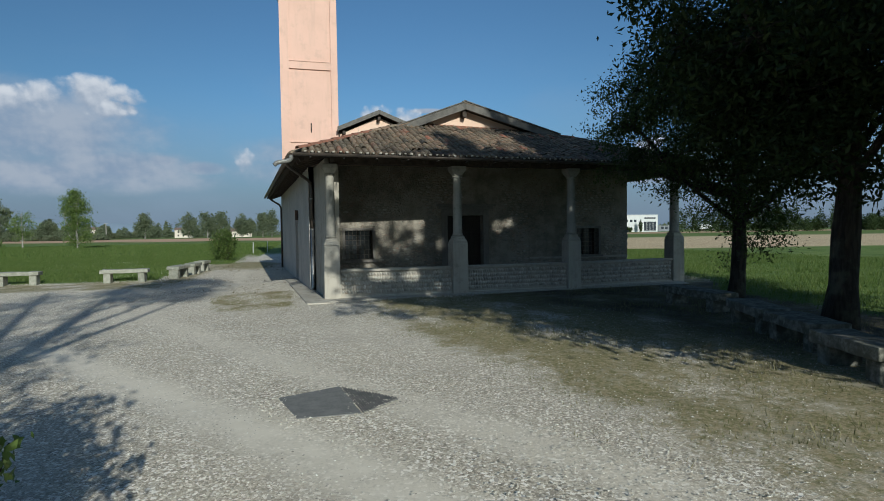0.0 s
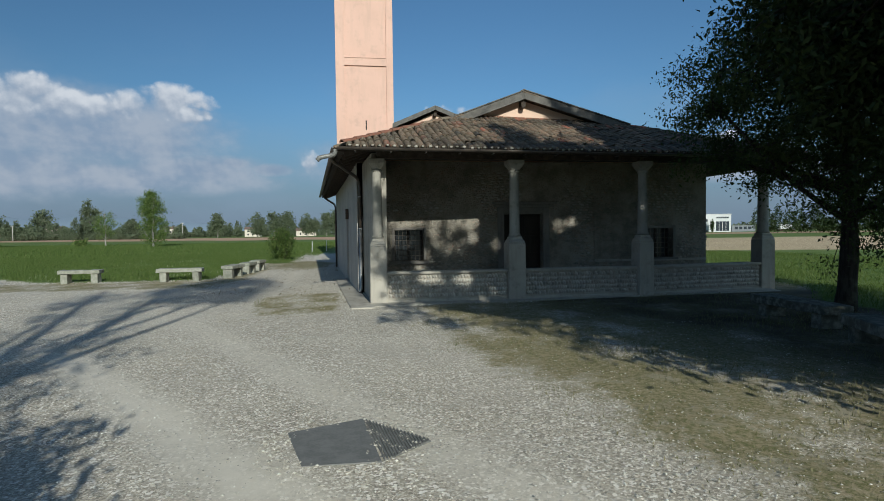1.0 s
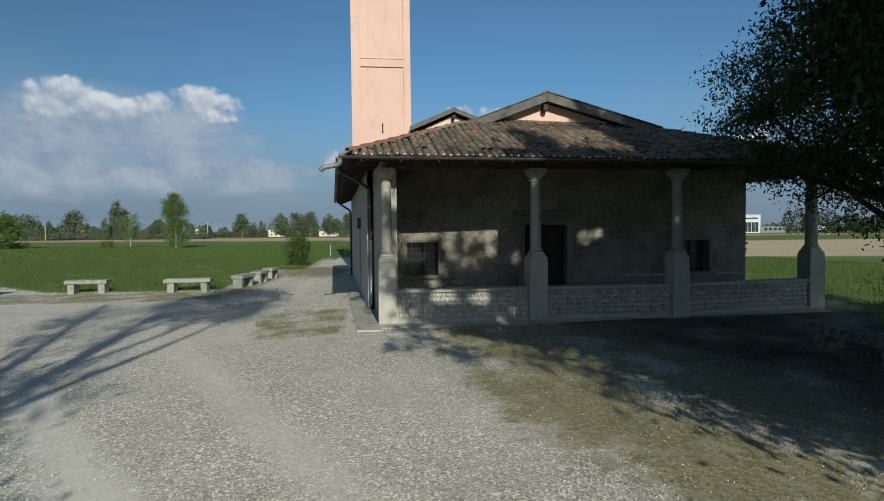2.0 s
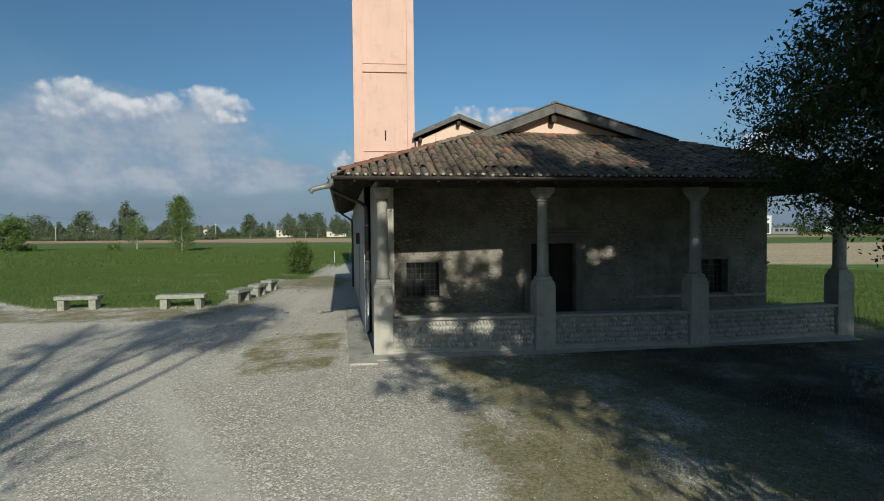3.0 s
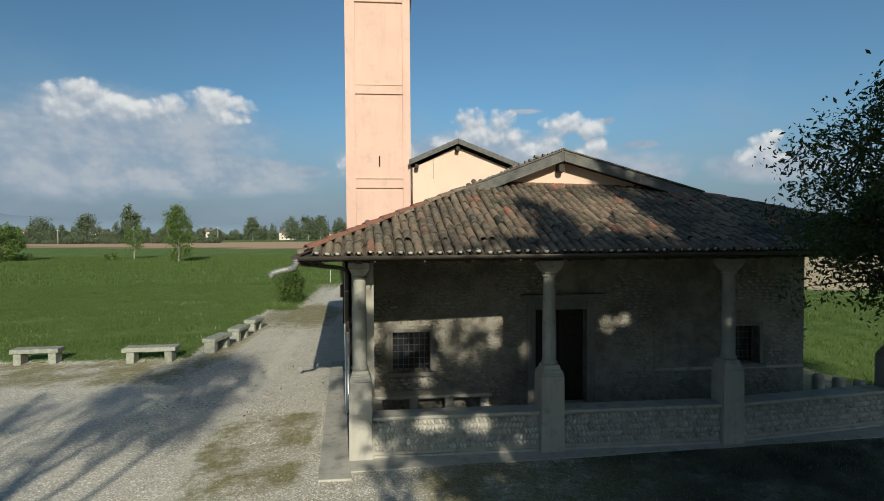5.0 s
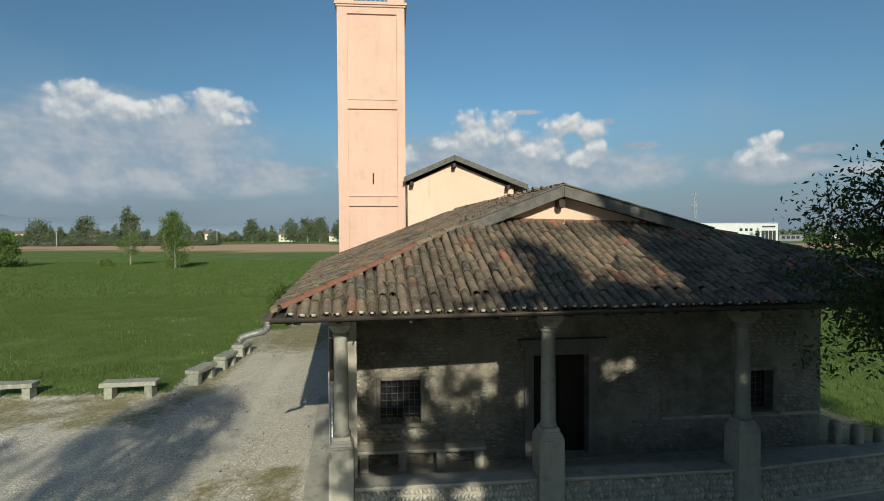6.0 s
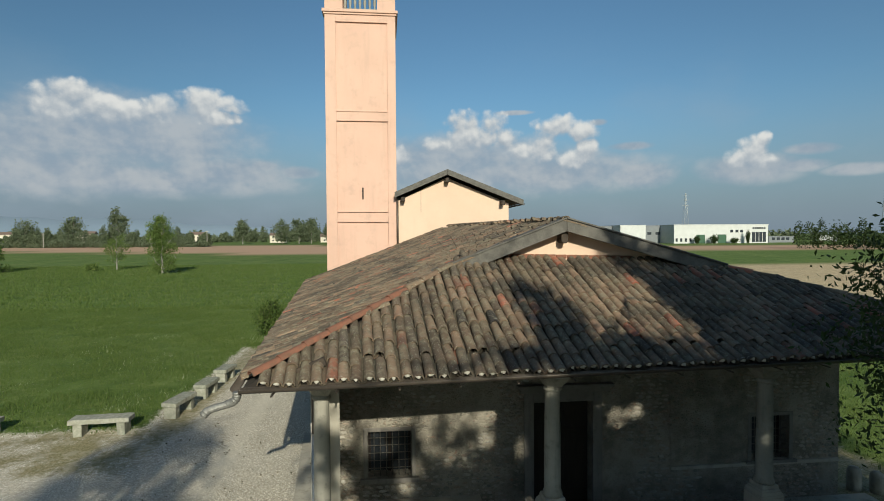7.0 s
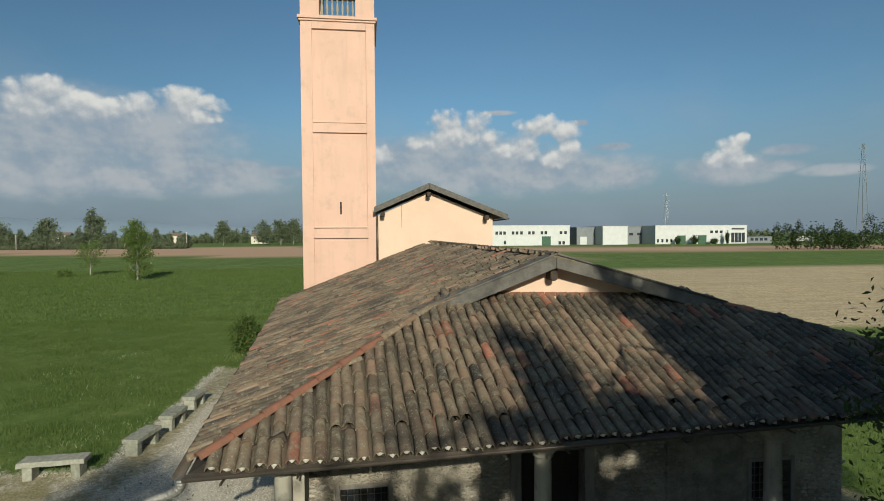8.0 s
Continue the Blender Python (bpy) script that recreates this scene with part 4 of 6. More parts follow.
def column(x, y, wide, r):
    w = wide / 2
    turn = pose(x, y, 0, 0, 0, 2.5)
    ped = Build()
    ring = lambda s, z: [turn @ Vector((-s, -s, z)), turn @ Vector((s, -s, z)), turn @ Vector((s, s, z)), turn @ Vector((-s, s, z))]
    ped.hexa(ring(w + 0.01, -0.05), ring(w, 1.32))
    for (s0, z0), (s1, z1) in zip(((1.0, 1.322), (0.97, 1.36), (0.86, 1.41), (0.76, 1.44)), ((0.97, 1.36), (0.86, 1.41), (0.76, 1.44), (0.70, 1.50))):
        ped.hexa(ring(w * s0, z0), ring(w * s1, z1 - 0.001))
    col = part("column", ragged(ped.mesh("column", "cement", 0.012), 0.007, 4, x), church, "weathered stone porch column on a square pedestal")
    shaft = Build().lathe([(r * 1.25, 1.50), (r * 1.22, 1.55), (r * 1.05, 1.58), (r * 1.03, 2.2), (r * 0.94, 3.02), (r * 0.94, 3.04)], (x, y, 0), 20)
    part("shaft", ragged(shaft.mesh("shaft", "sandstone", smooth=True), 0.004, 6, x), col)
    neck = Build().lathe([(r * 0.93, 3.035), (r * 1.15, 3.05), (r * 1.17, 3.075), (r * 1.0, 3.095), (r * 1.0, 3.11)], (x, y, 0), 20)
    part("neck_ring", neck.mesh("neck_ring", "sandstone", smooth=True), col)
    top = Build().hexa(ring(r * 0.92, 3.10), ring(w * 0.93, 3.235)).hexa(ring(w * 0.95, 3.237), ring(w * 0.95, 3.33))
    part("capital", ragged(top.mesh("capital", "sandstone", 0.01), 0.006, 5, x), col)


for c in COLS:
    column(*c)

# timber beam on the columns, rafters under the eaves
for (xa, ya, *_), (xb, yb, *_) in zip(COLS, COLS[1:]):
    way = Vector((xb - xa, yb - ya, 0)).normalized()
    n = Vector((-way.y, way.x, 0)) * 0.11
    p, q = Vector((xa, ya, 0)) - way * 0.0, Vector((xb, yb, 0)) - way * 0.004
    low = [p - n, q - n, q + n, p + n]
    part("porch_beam", Build().hexa([v + Vector((0, 0, 3.332)) for v in low], [v + Vector((0, 0, 3.56)) for v in low]).mesh("porch_beam", "timber", 0.01), church, "dark timber beam over the columns")
for k in range(21):
    a = CL + front.along * (0.3 + k * 0.585) + front.up * 0.10 - front.normal * 0.125
    top = a + front.up * min(3.2, 0.85 * (0.3 + k * 0.585), 0.5 * (front_len - k * 0.585))
    m = Matrix((front.along, front.up, front.normal)).transposed().to_4x4()
    ln = (top - a).length
    part("rafter", Build().box(-0.045, 0.045, 0, ln, -0.11, 0.0, Matrix.Translation(a) @ m).mesh("rafter", "timber", 0.006), church)
for k in range(25):
    a = BL + left.along * (0.4 + k * 0.62) + left.up * 0.08 - left.normal * 0.125
    m = Matrix((left.along, left.up, left.normal)).transposed().to_4x4()
    part("flank_rafter", Build().box(-0.045, 0.045, 0, 0.9, -0.11, 0.0, Matrix.Translation(a) @ m).mesh("flank_rafter", "timber", 0.006), church)


# ---- verge boards, gutters and pipes ----
def verge(p, q, name):
    """A board under a sloping roof edge, from p to q, its top along the line."""
    p, q = Vector(p), Vector(q)
    d, back = Vector((0, 0, -0.23)), Vector((0, 0.05, 0))
    part(name, Build().hexa([p + d, q + d, q + d + back, p + d + back], [p, q, q + back, p + back]).mesh(name, "fascia", 0.008), church, "weathered grey board along the gable edge")
    up = Vector((0, 0, 0.012))
    deep = Vector((0, 0.36, 0))
    part(name + "_cap", Build().hexa([p - back * 0.6 + up * 0.3, q - back * 0.6 + up * 0.3, q + deep + up * 0.3, p + deep + up * 0.3],
                                     [p - back * 0.6 + up * 3, q - back * 0.6 + up * 3, q + deep + up * 3, p + deep + up * 3]).mesh(name + "_cap", "fascia", 0.006), church, "flat grey capping of the gable edge")


PEAK = (3.735, VERGE_Y, 5.585)
verge((1.20, VERGE_Y, 4.62), PEAK, "verge_board")
verge((PEAK[0] + 0.004, VERGE_Y, PEAK[2]), (6.92, VERGE_Y, 4.685), "verge_board")
soffit = Build()
soffit.slab([(HL.x, VERGE_Y + 0.06, HL.z - 0.06), (PEAK[0], VERGE_Y + 0.06, 5.49), (PEAK[0], GABLE_Y + 0.1, 5.49), (HL.x, GABLE_Y + 0.1, HL.z - 0.06)], 0.03)
soffit.slab([(PEAK[0], VERGE_Y + 0.06, 5.49), (HR.x, VERGE_Y + 0.06, HR.z - 0.02), (HR.x, GABLE_Y + 0.1, HR.z - 0.02), (PEAK[0], GABLE_Y + 0.1, 5.49)], 0.03)
part("gable_soffit", soffit.mesh("gable_soffit", "timber"), church, "dark boarded underside of the gable")
beam_end = Build().prism_y([(3.66, 5.17), (3.69, 5.13), (3.77, 5.13), (3.80, 5.17), (3.80, 5.38), (3.66, 5.38)], VERGE_Y + 0.1, GABLE_Y + 0.1)
part("ridge_beam", beam_end.mesh("ridge_beam", "timber", 0.02), church, "rounded timber end of the ridge beam")


def half_gutter(p, q, r=0.06):
    """A half-round channel, open above."""
    way = (q - p).normalized()
    out = Vector((way.y, -way.x, 0))
    b = Build()
    arc = 8
    for e in (p, q):
        for rad in (r, r - 0.008):
            for i in range(arc + 1):
                a = math.pi * i / arc
                b.v.append(tuple(e + out * (rad * math.cos(a)) - Vector((0, 0, rad * math.sin(a)))))
    n = arc + 1
    for i in range(arc):
        b.f += [(i, i + 1, 2 * n + i + 1, 2 * n + i), (n + i + 1, n + i, 3 * n + i, 3 * n + i + 1), (i + 1, i, n + i, n + i + 1), (2 * n + i, 2 * n + i + 1, 3 * n + i + 1, 3 * n + i)]
    b.f += [(0, 2 * n, 3 * n, n), (arc, n + arc, 3 * n + arc, 2 * n + arc)]
    return b


G_F0, G_F1 = CL + Vector((-0.02, -0.08, -0.035)), CR + Vector((0.0, -0.08, -0.035))
gut = part("gutter", half_gutter(G_F0, G_F1).mesh("gutter", "gutter", smooth=True), church, "brown half-round metal gutter along the eaves")
part("flank_gutter", half_gutter(BL + Vector((-0.08, 0, -0.035)), CL + Vector((-0.08, -0.03, -0.035))).mesh("flank_gutter", "gutter", smooth=True), church, "brown half-round metal gutter along the flank")
for k in range(16):
    p = G_F0 + (G_F1 - G_F0) * ((k + 0.5) / 16)
    part("gutter_bracket", Build().box(-0.012, 0.012, -0.085, 0.12, -0.095, -0.08, pose(*p)).mesh("gutter_bracket", "gutter"), gut)
way = [CL + Vector(v) for v in ((-0.06, -0.02, -0.08), (-0.06, -0.02, -0.15), (-0.10, -0.03, -0.20), (-0.18, -0.05, -0.225), (-0.30, -0.08, -0.25), (-0.38, -0.10, -0.275), (-0.43, -0.11, -0.33))]
bends = [a.lerp(b_, k / 4) for a, b_ in zip(way, way[1:]) for k in range(4)] + [way[-1]]
spout = Build().tube(bends, [0.047 + (0.007 if k % 2 and not 12 < k < 20 else 0.0) for k in range(len(bends))], 14)
part("spout", ragged(spout.mesh("spout", "spout"), 0.004, 12), church, "ribbed grey metal rain spout at the corner")
fy = 15.05
fx = -0.86
pipe = Build().tube([(fx - 0.72, fy - 2.2, 3.42), (fx - 0.66, fy - 2.0, 3.30), (fx - 0.16, fy - 0.3, 3.12), (fx - 0.08, fy, 3.05), (fx - 0.06, fy, 2.9), (fx - 0.06, fy, 1.75)], 0.042, 12)
dp = part("downpipe", pipe.mesh("downpipe", "gutter", smooth=True), church, "brown downpipe with a bright steel foot")
part("pipe_foot", Build().tube([(fx - 0.06, fy, 1.75), (fx - 0.06, fy, 0.12), (fx - 0.10, fy - 0.05, 0.03)], 0.047, 12).mesh("pipe_foot", "steel", smooth=True), dp, "bright steel lower pipe")
for z in (0.9, 1.74, 2.6):
    part("pipe_clip", Build().lathe([(0.052, z), (0.052, z + 0.03)], (fx - 0.06, fy, 0), 12).mesh("pipe_clip", "steel"), dp)
fy2 = 26.9
fx2 = flank_x(fy2)
part("rear_downpipe", Build().tube([(fx2 - 0.62, fy2, 3.42), (fx2 - 0.5, fy2, 3.3), (fx2 - 0.12, fy2, 3.05), (fx2 - 0.06, fy2, 2.9), (fx2 - 0.06, fy2, 0.0)], 0.045, 12).mesh("rear_downpipe", "gutter", smooth=True), church, "brown downpipe")

# ---- cobbled parapets between the columns ----
cob = []
for s in range(6):
    bm = bmesh.new()
    bmesh.ops.create_icosphere(bm, subdivisions=1, radius=1.0)
    for v in bm.verts:
        v.co = v.co * (1 + 0.22 * noise.noise(v.co * 1.3 + Vector((s * 9.1, 0, 0))))
    me = bpy.data.meshes.new("cobble")
    bm.to_mesh(me)
    bm.free()
    me.materials.append(MAT["cobble"])
    me.shade_smooth()
    cob.append(me)
PARAPETS = []
for k, ((xa, ya, wa, _), (xb, yb, wb, _)) in enumerate(zip(COLS, COLS[1:])):
    way = Vector((xb - xa, yb - ya, 0)).normalized()
    n = Vector((way.y, -way.x, 0))
    p, q = Vector((xa, ya, 0)) + way * (wa / 2 + 0.012), Vector((xb, yb, 0)) - way * (wb / 2 + 0.012)
    core = Build().hexa([p + n * 0.10, q + n * 0.10, q - n * 0.2, p - n * 0.2], [v + Vector((0, 0, 0.655)) for v in (p + n * 0.10, q + n * 0.10, q - n * 0.2, p - n * 0.2)])
    par = part("parapet", core.mesh("parapet", "cement"), church, "low cobbled wall between the porch columns")
    cop = [p + n * 0.17, q + n * 0.17, q - n * 0.23, p - n * 0.23]
    part("coping", ragged(Build().hexa([v + Vector((0, 0, 0.657)) for v in cop], [v + Vector((0, 0, 0.715)) for v in cop]).mesh("coping", "cement", 0.012), 0.004), par, "smooth grey cement coping")
    part("plinth", Build().hexa([v + Vector((0, 0, -0.05)) for v in (p + n * 0.16, q + n * 0.16, q - n * 0.2, p - n * 0.2)], [v + Vector((0, 0, 0.05)) for v in (p + n * 0.15, q + n * 0.15, q - n * 0.2, p - n * 0.2)]).mesh("plinth", "cement", 0.015), par)
    PARAPETS.append((par, p, q, way, n))

# cement apron along the foot of the porch
apron = [(-0.75, 12.28), (9.95, 12.80), (9.95, 13.32), (-0.75, 12.76)]
part("porch_apron", ragged(Build().hexa([(x, y, -0.08) for x, y in apron], [(x, y, -0.012 + 0.03 * (k > 1)) for k, (x, y) in enumerate(apron)]).mesh("porch_apron", "cement", 0.01), 0.02, 2.0), church, "sloping grey cement apron along the porch")

# paved strip along the flank
strip = [(flank_x(12.0) - 0.42, 12.0), (flank_x(12.0) + 0.1, 12.0), (flank_x(20.0), 20.0), (flank_x(20.0) - 0.42, 20.0)]
tagged(new("flank_paving", Build().hexa([(x, y, -0.08) for x, y in strip], [(x, y, 0.012) for x, y in strip]).mesh("flank_paving", "cement", 0.01)), "narrow grey cement strip beside the church", "paving", kind="structure")

# ---- chancel behind, and the bell tower ----
chancel = thing("chancel", "tall cream plastered chancel with a low gabled roof", "church", (3.2, 30, 0))
CY = 27.62
pk, el, er = (2.93, 7.84), (0.95, 6.86), (5.95, 6.58)
outline = [(0.92, 0), (5.55, 0), (5.55, 6.62), (pk[0], pk[1] - 0.16), (0.92, 6.72)]
part("chancel_wall", Build().prism_y(outline, CY, CY + 6).mesh("chancel_wall", "cream"), chancel, "sunlit cream plaster wall")
b = Build()
for p, q in (((0.80, 6.90), pk), (pk, (6.08, 6.60))):
    b.slab([(p[0], CY - 0.35, p[1] + 0.10), (q[0], CY - 0.35, q[1] + 0.10), (q[0], CY + 6.3, q[1] + 0.10), (p[0], CY + 6.3, p[1] + 0.10)], 0.09)
part("chancel_roof", b.mesh("chancel_roof", "tile_bulk"), chancel, "low pitched brown tile roof")
for p, q in (((0.78, 6.90), pk), ((pk[0] + 0.004, pk[1]), (6.10, 6.60))):
    part("chancel_verge", Build().hexa([(p[0], CY - 0.40, p[1] - 0.08), (q[0], CY - 0.40, q[1] - 0.08), (q[0], CY - 0.355, q[1] - 0.08), (p[0], CY - 0.355, p[1] - 0.08)],
                                       [(p[0], CY - 0.40, p[1] + 0.15), (q[0], CY - 0.40, q[1] + 0.15), (q[0], CY - 0.355, q[1] + 0.15), (p[0], CY - 0.355, p[1] + 0.15)]).mesh("chancel_verge", "fascia", 0.008), chancel, "grey verge board")
for x, z in ((1.12, 6.80), (2.93, 7.58), (5.25, 6.66)):
    part("purlin_end", Build().box(x - 0.08, x + 0.08, CY - 0.36, CY + 0.1, z - 0.12, z + 0.06).mesh("purlin_end", "timber", 0.02), chancel)
part("chancel_gutter", half_gutter(Vector((6.12, CY - 0.3, 6.60)), Vector((6.12, CY + 6, 6.60))).mesh("chancel_gutter", "gutter", smooth=True), chancel)
part("corner_downpipe", Build().tube([(0.90, CY - 0.06, 6.75), (0.90, CY - 0.06, 4.6)], 0.045, 10).mesh("corner_downpipe", "gutter", smooth=True), chancel, "dark downpipe beside the tower")
part("wall_seam", Build().box(1.86, 1.875, CY - 0.012, CY + 0.01, 6.25, 7.18).mesh("wall_seam", "dark_stone"), chancel)

tower = thing("bell_tower", "tall square bell tower of peach plaster with sunken panels", "bell tower", (-0.55, 29, 0))
TX0, TX1, TY0, TY1 = -1.96, 0.87, 27.6, 30.4
part("tower_shaft", Build().box(TX0 + 0.08, TX1 - 0.08, TY0 + 0.075, TY1, 0, 14.2).mesh("tower_shaft", "peach"), tower, "peach plaster shaft")
PANELS = [(1.0, 5.85), (6.30, 9.95), (10.37, 13.92)]
for x0, x1 in ((TX0, -1.53), (0.53, TX1)):
    part("corner_strip", Build().box(x0, x1, TY0, TY0 + 0.3, 0, 14.2).mesh("corner_strip", "peach", 0.006), tower)
for z0, z1 in zip([0.0] + [q[1] for q in PANELS], [q[0] for q in PANELS] + [14.2]):
    part("band", Build().box(-1.528, 0.528, TY0, TY0 + 0.3, z0, z1).mesh("band", "peach", 0.006), tower)
part("corner_strip", Build().box(TX0, TX0 + 0.3, TY0 + 0.302, TY1, 0, 14.2).mesh("corner_strip", "peach", 0.006), tower)
for z, proud in ((6.30, 0.055), (10.37, 0.03)):
    part("panel_lip", Build().box(-1.52, 0.52, TY0 - proud, TY0 + 0.05, z - 0.05, z - 0.002).mesh("panel_lip", "peach", 0.008), tower)
part("slit_window", Build().box(-0.53, -0.47, TY0 + 0.068, TY0 + 0.12, 6.78, 7.26).mesh("slit_window", "void"), tower, "narrow dark slit")
part("cornice", Build().box(TX0 - 0.10, TX1 + 0.10, TY0 - 0.10, TY1 + 0.1, 14.28, 14.40).box(TX0 - 0.05, TX1 + 0.05, TY0 - 0.05, TY1 + 0.05, 14.202, 14.279).mesh("cornice", "peach", 0.015), tower, "stepped plaster cornice")
for x0, x1 in ((TX0, -1.24), (0.14, TX1)):
    for y0, y1 in ((TY0, TY0 + 0.72), (TY1 - 0.72, TY1)):
        part("belfry_pier", Build().box(x0, x1, y0, y1, 14.40, 17.2).mesh("belfry_pier", "peach", 0.008), tower)
arch = [(-1.24, 17.2)] + [(-0.55 + 0.69 * math.cos(a), 16.2 + 0.69 * math.sin(a)) for a in [math.pi * (1 - i / 10) for i in range(11)]] + [(0.14, 17.2)]
for y in (TY0, TY1 - 0.5):
    part("belfry_arch", Build().prism_y(arch, y, y + 0.5).mesh("belfry_arch", "peach"), tower)
bal = part("balustrade", Build().box(-1.238, 0.138, TY0 + 0.06, TY0 + 0.30, 14.402, 14.48).box(-1.238, 0.138, TY0 + 0.06, TY0 + 0.30, 15.12, 15.22).mesh("balustrade", "sandstone", 0.01), tower, "pale stone balustrade in the belfry opening")
prof = [(0.05, 14.48), (0.05, 14.54), (0.03, 14.58), (0.062, 14.72), (0.055, 14.82), (0.026, 15.0), (0.045, 15.06), (0.045, 15.12)]
for i in range(7):
    part("baluster", Build().lathe(prof, (-1.14 + i * 0.197, TY0 + 0.18, 0), 10).mesh("baluster", "sandstone", smooth=True), bal)
part("tower_roof", Build().hexa([(TX0 - 0.25, TY0 - 0.25, 17.2), (TX1 + 0.25, TY0 - 0.25, 17.2), (TX1 + 0.25, TY1 + 0.25, 17.2), (TX0 - 0.25, TY1 + 0.25, 17.2)],
                                [(-0.6, 28.95, 18.4), (-0.5, 28.95, 18.4), (-0.5, 29.05, 18.4), (-0.6, 29.05, 18.4)]).mesh("tower_roof", "tile_bulk"), tower, "low tiled tower roof")


# ---- stone benches, stumps and the drain ----
def bench(length, seed, thick=0.13, high=0.47, deep=0.46, mat="bench"):
    """A rough stone slab on two stone blocks; its middle stands at the origin."""
    r = random.Random(seed)
    ob = thing("stone_bench", "rough grey stone slab bench on two stone blocks", "bench")
    slab = Build()
    n = 9
    for i in range(n + 1):
        x = length * (i / n - 0.5)
        k = 1 + r.uniform(-0.04, 0.04)
        slab.v += [(x, -deep / 2 * k, high - thick), (x, deep / 2 * k, high - thick), (x, deep / 2 * k, high + r.uniform(-0.008, 0.008)), (x, -deep / 2 * k, high + r.uniform(-0.008, 0.008))]
        if i:
            a = 4 * i
            slab.f += [(a - 4 + j, a - 4 + (j + 1) % 4, a + (j + 1) % 4, a + j)[::-1] for j in range(4)]
    slab.f += [(0, 1, 2, 3), tuple(4 * n + j for j in (3, 2, 1, 0))]
    part("seat", ragged(slab.mesh("seat", mat, 0.016), 0.012, 5, seed), ob)
    for s in (-1, 1):
        leg = Build().box(-0.11, 0.11, -deep * 0.38, deep * 0.38, -0.04, high - thick - 0.002, pose(s * length * 0.36, 0, 0, 0, 0, r.uniform(-5, 5)))
        part("leg", ragged(leg.mesh("leg", mat, 0.018), 0.014, 6, seed + s), ob)
    return ob


SEATS = [((-11.25, 20.75), (-9.95, 20.85)), ((-8.02, 20.62), (-6.52, 20.70)), ((-5.93, 21.65), (-5.72, 22.78)), ((-5.68, 23.55), (-5.57, 24.58)), ((-5.62, 25.5), (-5.50, 26.5)), ((-14.9, 20.9), (-13.5, 20.8))]
for k, ((xa, ya), (xb, yb)) in enumerate(SEATS):
    ob = bench(math.hypot(xb - xa, yb - ya), k + 1)
    ob.matrix_basis = pose((xa + xb) / 2, (ya + yb) / 2, -0.01, 0, 0, math.degrees(math.atan2(yb - ya, xb - xa)))
    tagged(ob, "pale grey stone slab bench at the meadow's edge", group="benches along the meadow")
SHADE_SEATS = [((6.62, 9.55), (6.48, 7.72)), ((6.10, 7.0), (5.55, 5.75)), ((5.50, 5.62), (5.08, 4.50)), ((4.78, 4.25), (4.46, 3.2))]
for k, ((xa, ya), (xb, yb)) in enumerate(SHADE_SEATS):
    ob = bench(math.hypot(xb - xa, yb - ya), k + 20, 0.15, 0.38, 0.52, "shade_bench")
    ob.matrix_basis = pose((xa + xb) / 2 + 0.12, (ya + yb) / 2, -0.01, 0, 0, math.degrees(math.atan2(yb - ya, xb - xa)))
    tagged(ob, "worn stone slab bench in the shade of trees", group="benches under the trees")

for x, y, h in ((9.97, 15.38, 0.48), (10.34, 15.22, 0.42), (10.72, 15.05, 0.38)):
    st = Build().lathe([(0.125, -0.05), (0.13, 0.1), (0.127, h - 0.12), (0.115, h - 0.05), (0.075, h - 0.01), (0.015, h)], (x, y, 0), 14)
    tagged(new("stone_bollard", ragged(st.mesh("stone_bollard", "sandstone", smooth=True), 0.012, 5, x)), "short round weathered stone bollard beside the porch", "bollard", "bollards by the porch")

drain = thing("drain_cover", "dark metal drain cover with a ribbed grate half under gravel", "drain", (-1.0, 4.4, 0))
plate = [(-1.56, 4.72), (-1.38, 4.04), (-0.82, 4.02), (-0.95, 4.95)]
part("plate", Build().hexa([(x, y, -0.03) for x, y in plate], [(x, y, -0.006) for x, y in plate]).mesh("plate", "plate", 0.004), drain, "smooth grey metal plate")
p0, p1, tip = Vector((-0.947, 4.95, -0.018)), Vector((-0.817, 4.02, -0.018)), Vector((-0.42, 4.37, -0.018))
part("grate_bed", Build().add([p0 + Vector((0, 0, -0.03)), p1 + Vector((0, 0, -0.03)), tip + Vector((0, 0, -0.03)), p0, p1, tip], [(0, 2, 1), (3, 4, 5), (0, 1, 4, 3), (1, 2, 5, 4), (2, 0, 3, 5)]).mesh("grate_bed", "plate"), drain)
for k in range(1, 19):
    u = k / 19
    a, e = p0.lerp(tip, u), p1.lerp(tip, u)
    w = (tip - p0.lerp(p1, 0.5)).normalized() * 0.0055
    part("grate_rib", Build().hexa([a - w, e - w, e + w, a + w][::1], [v + Vector((0, 0, 0.014)) for v in (a - w, e - w, e + w, a + w)]).mesh("grate_rib", "plate"), drain)


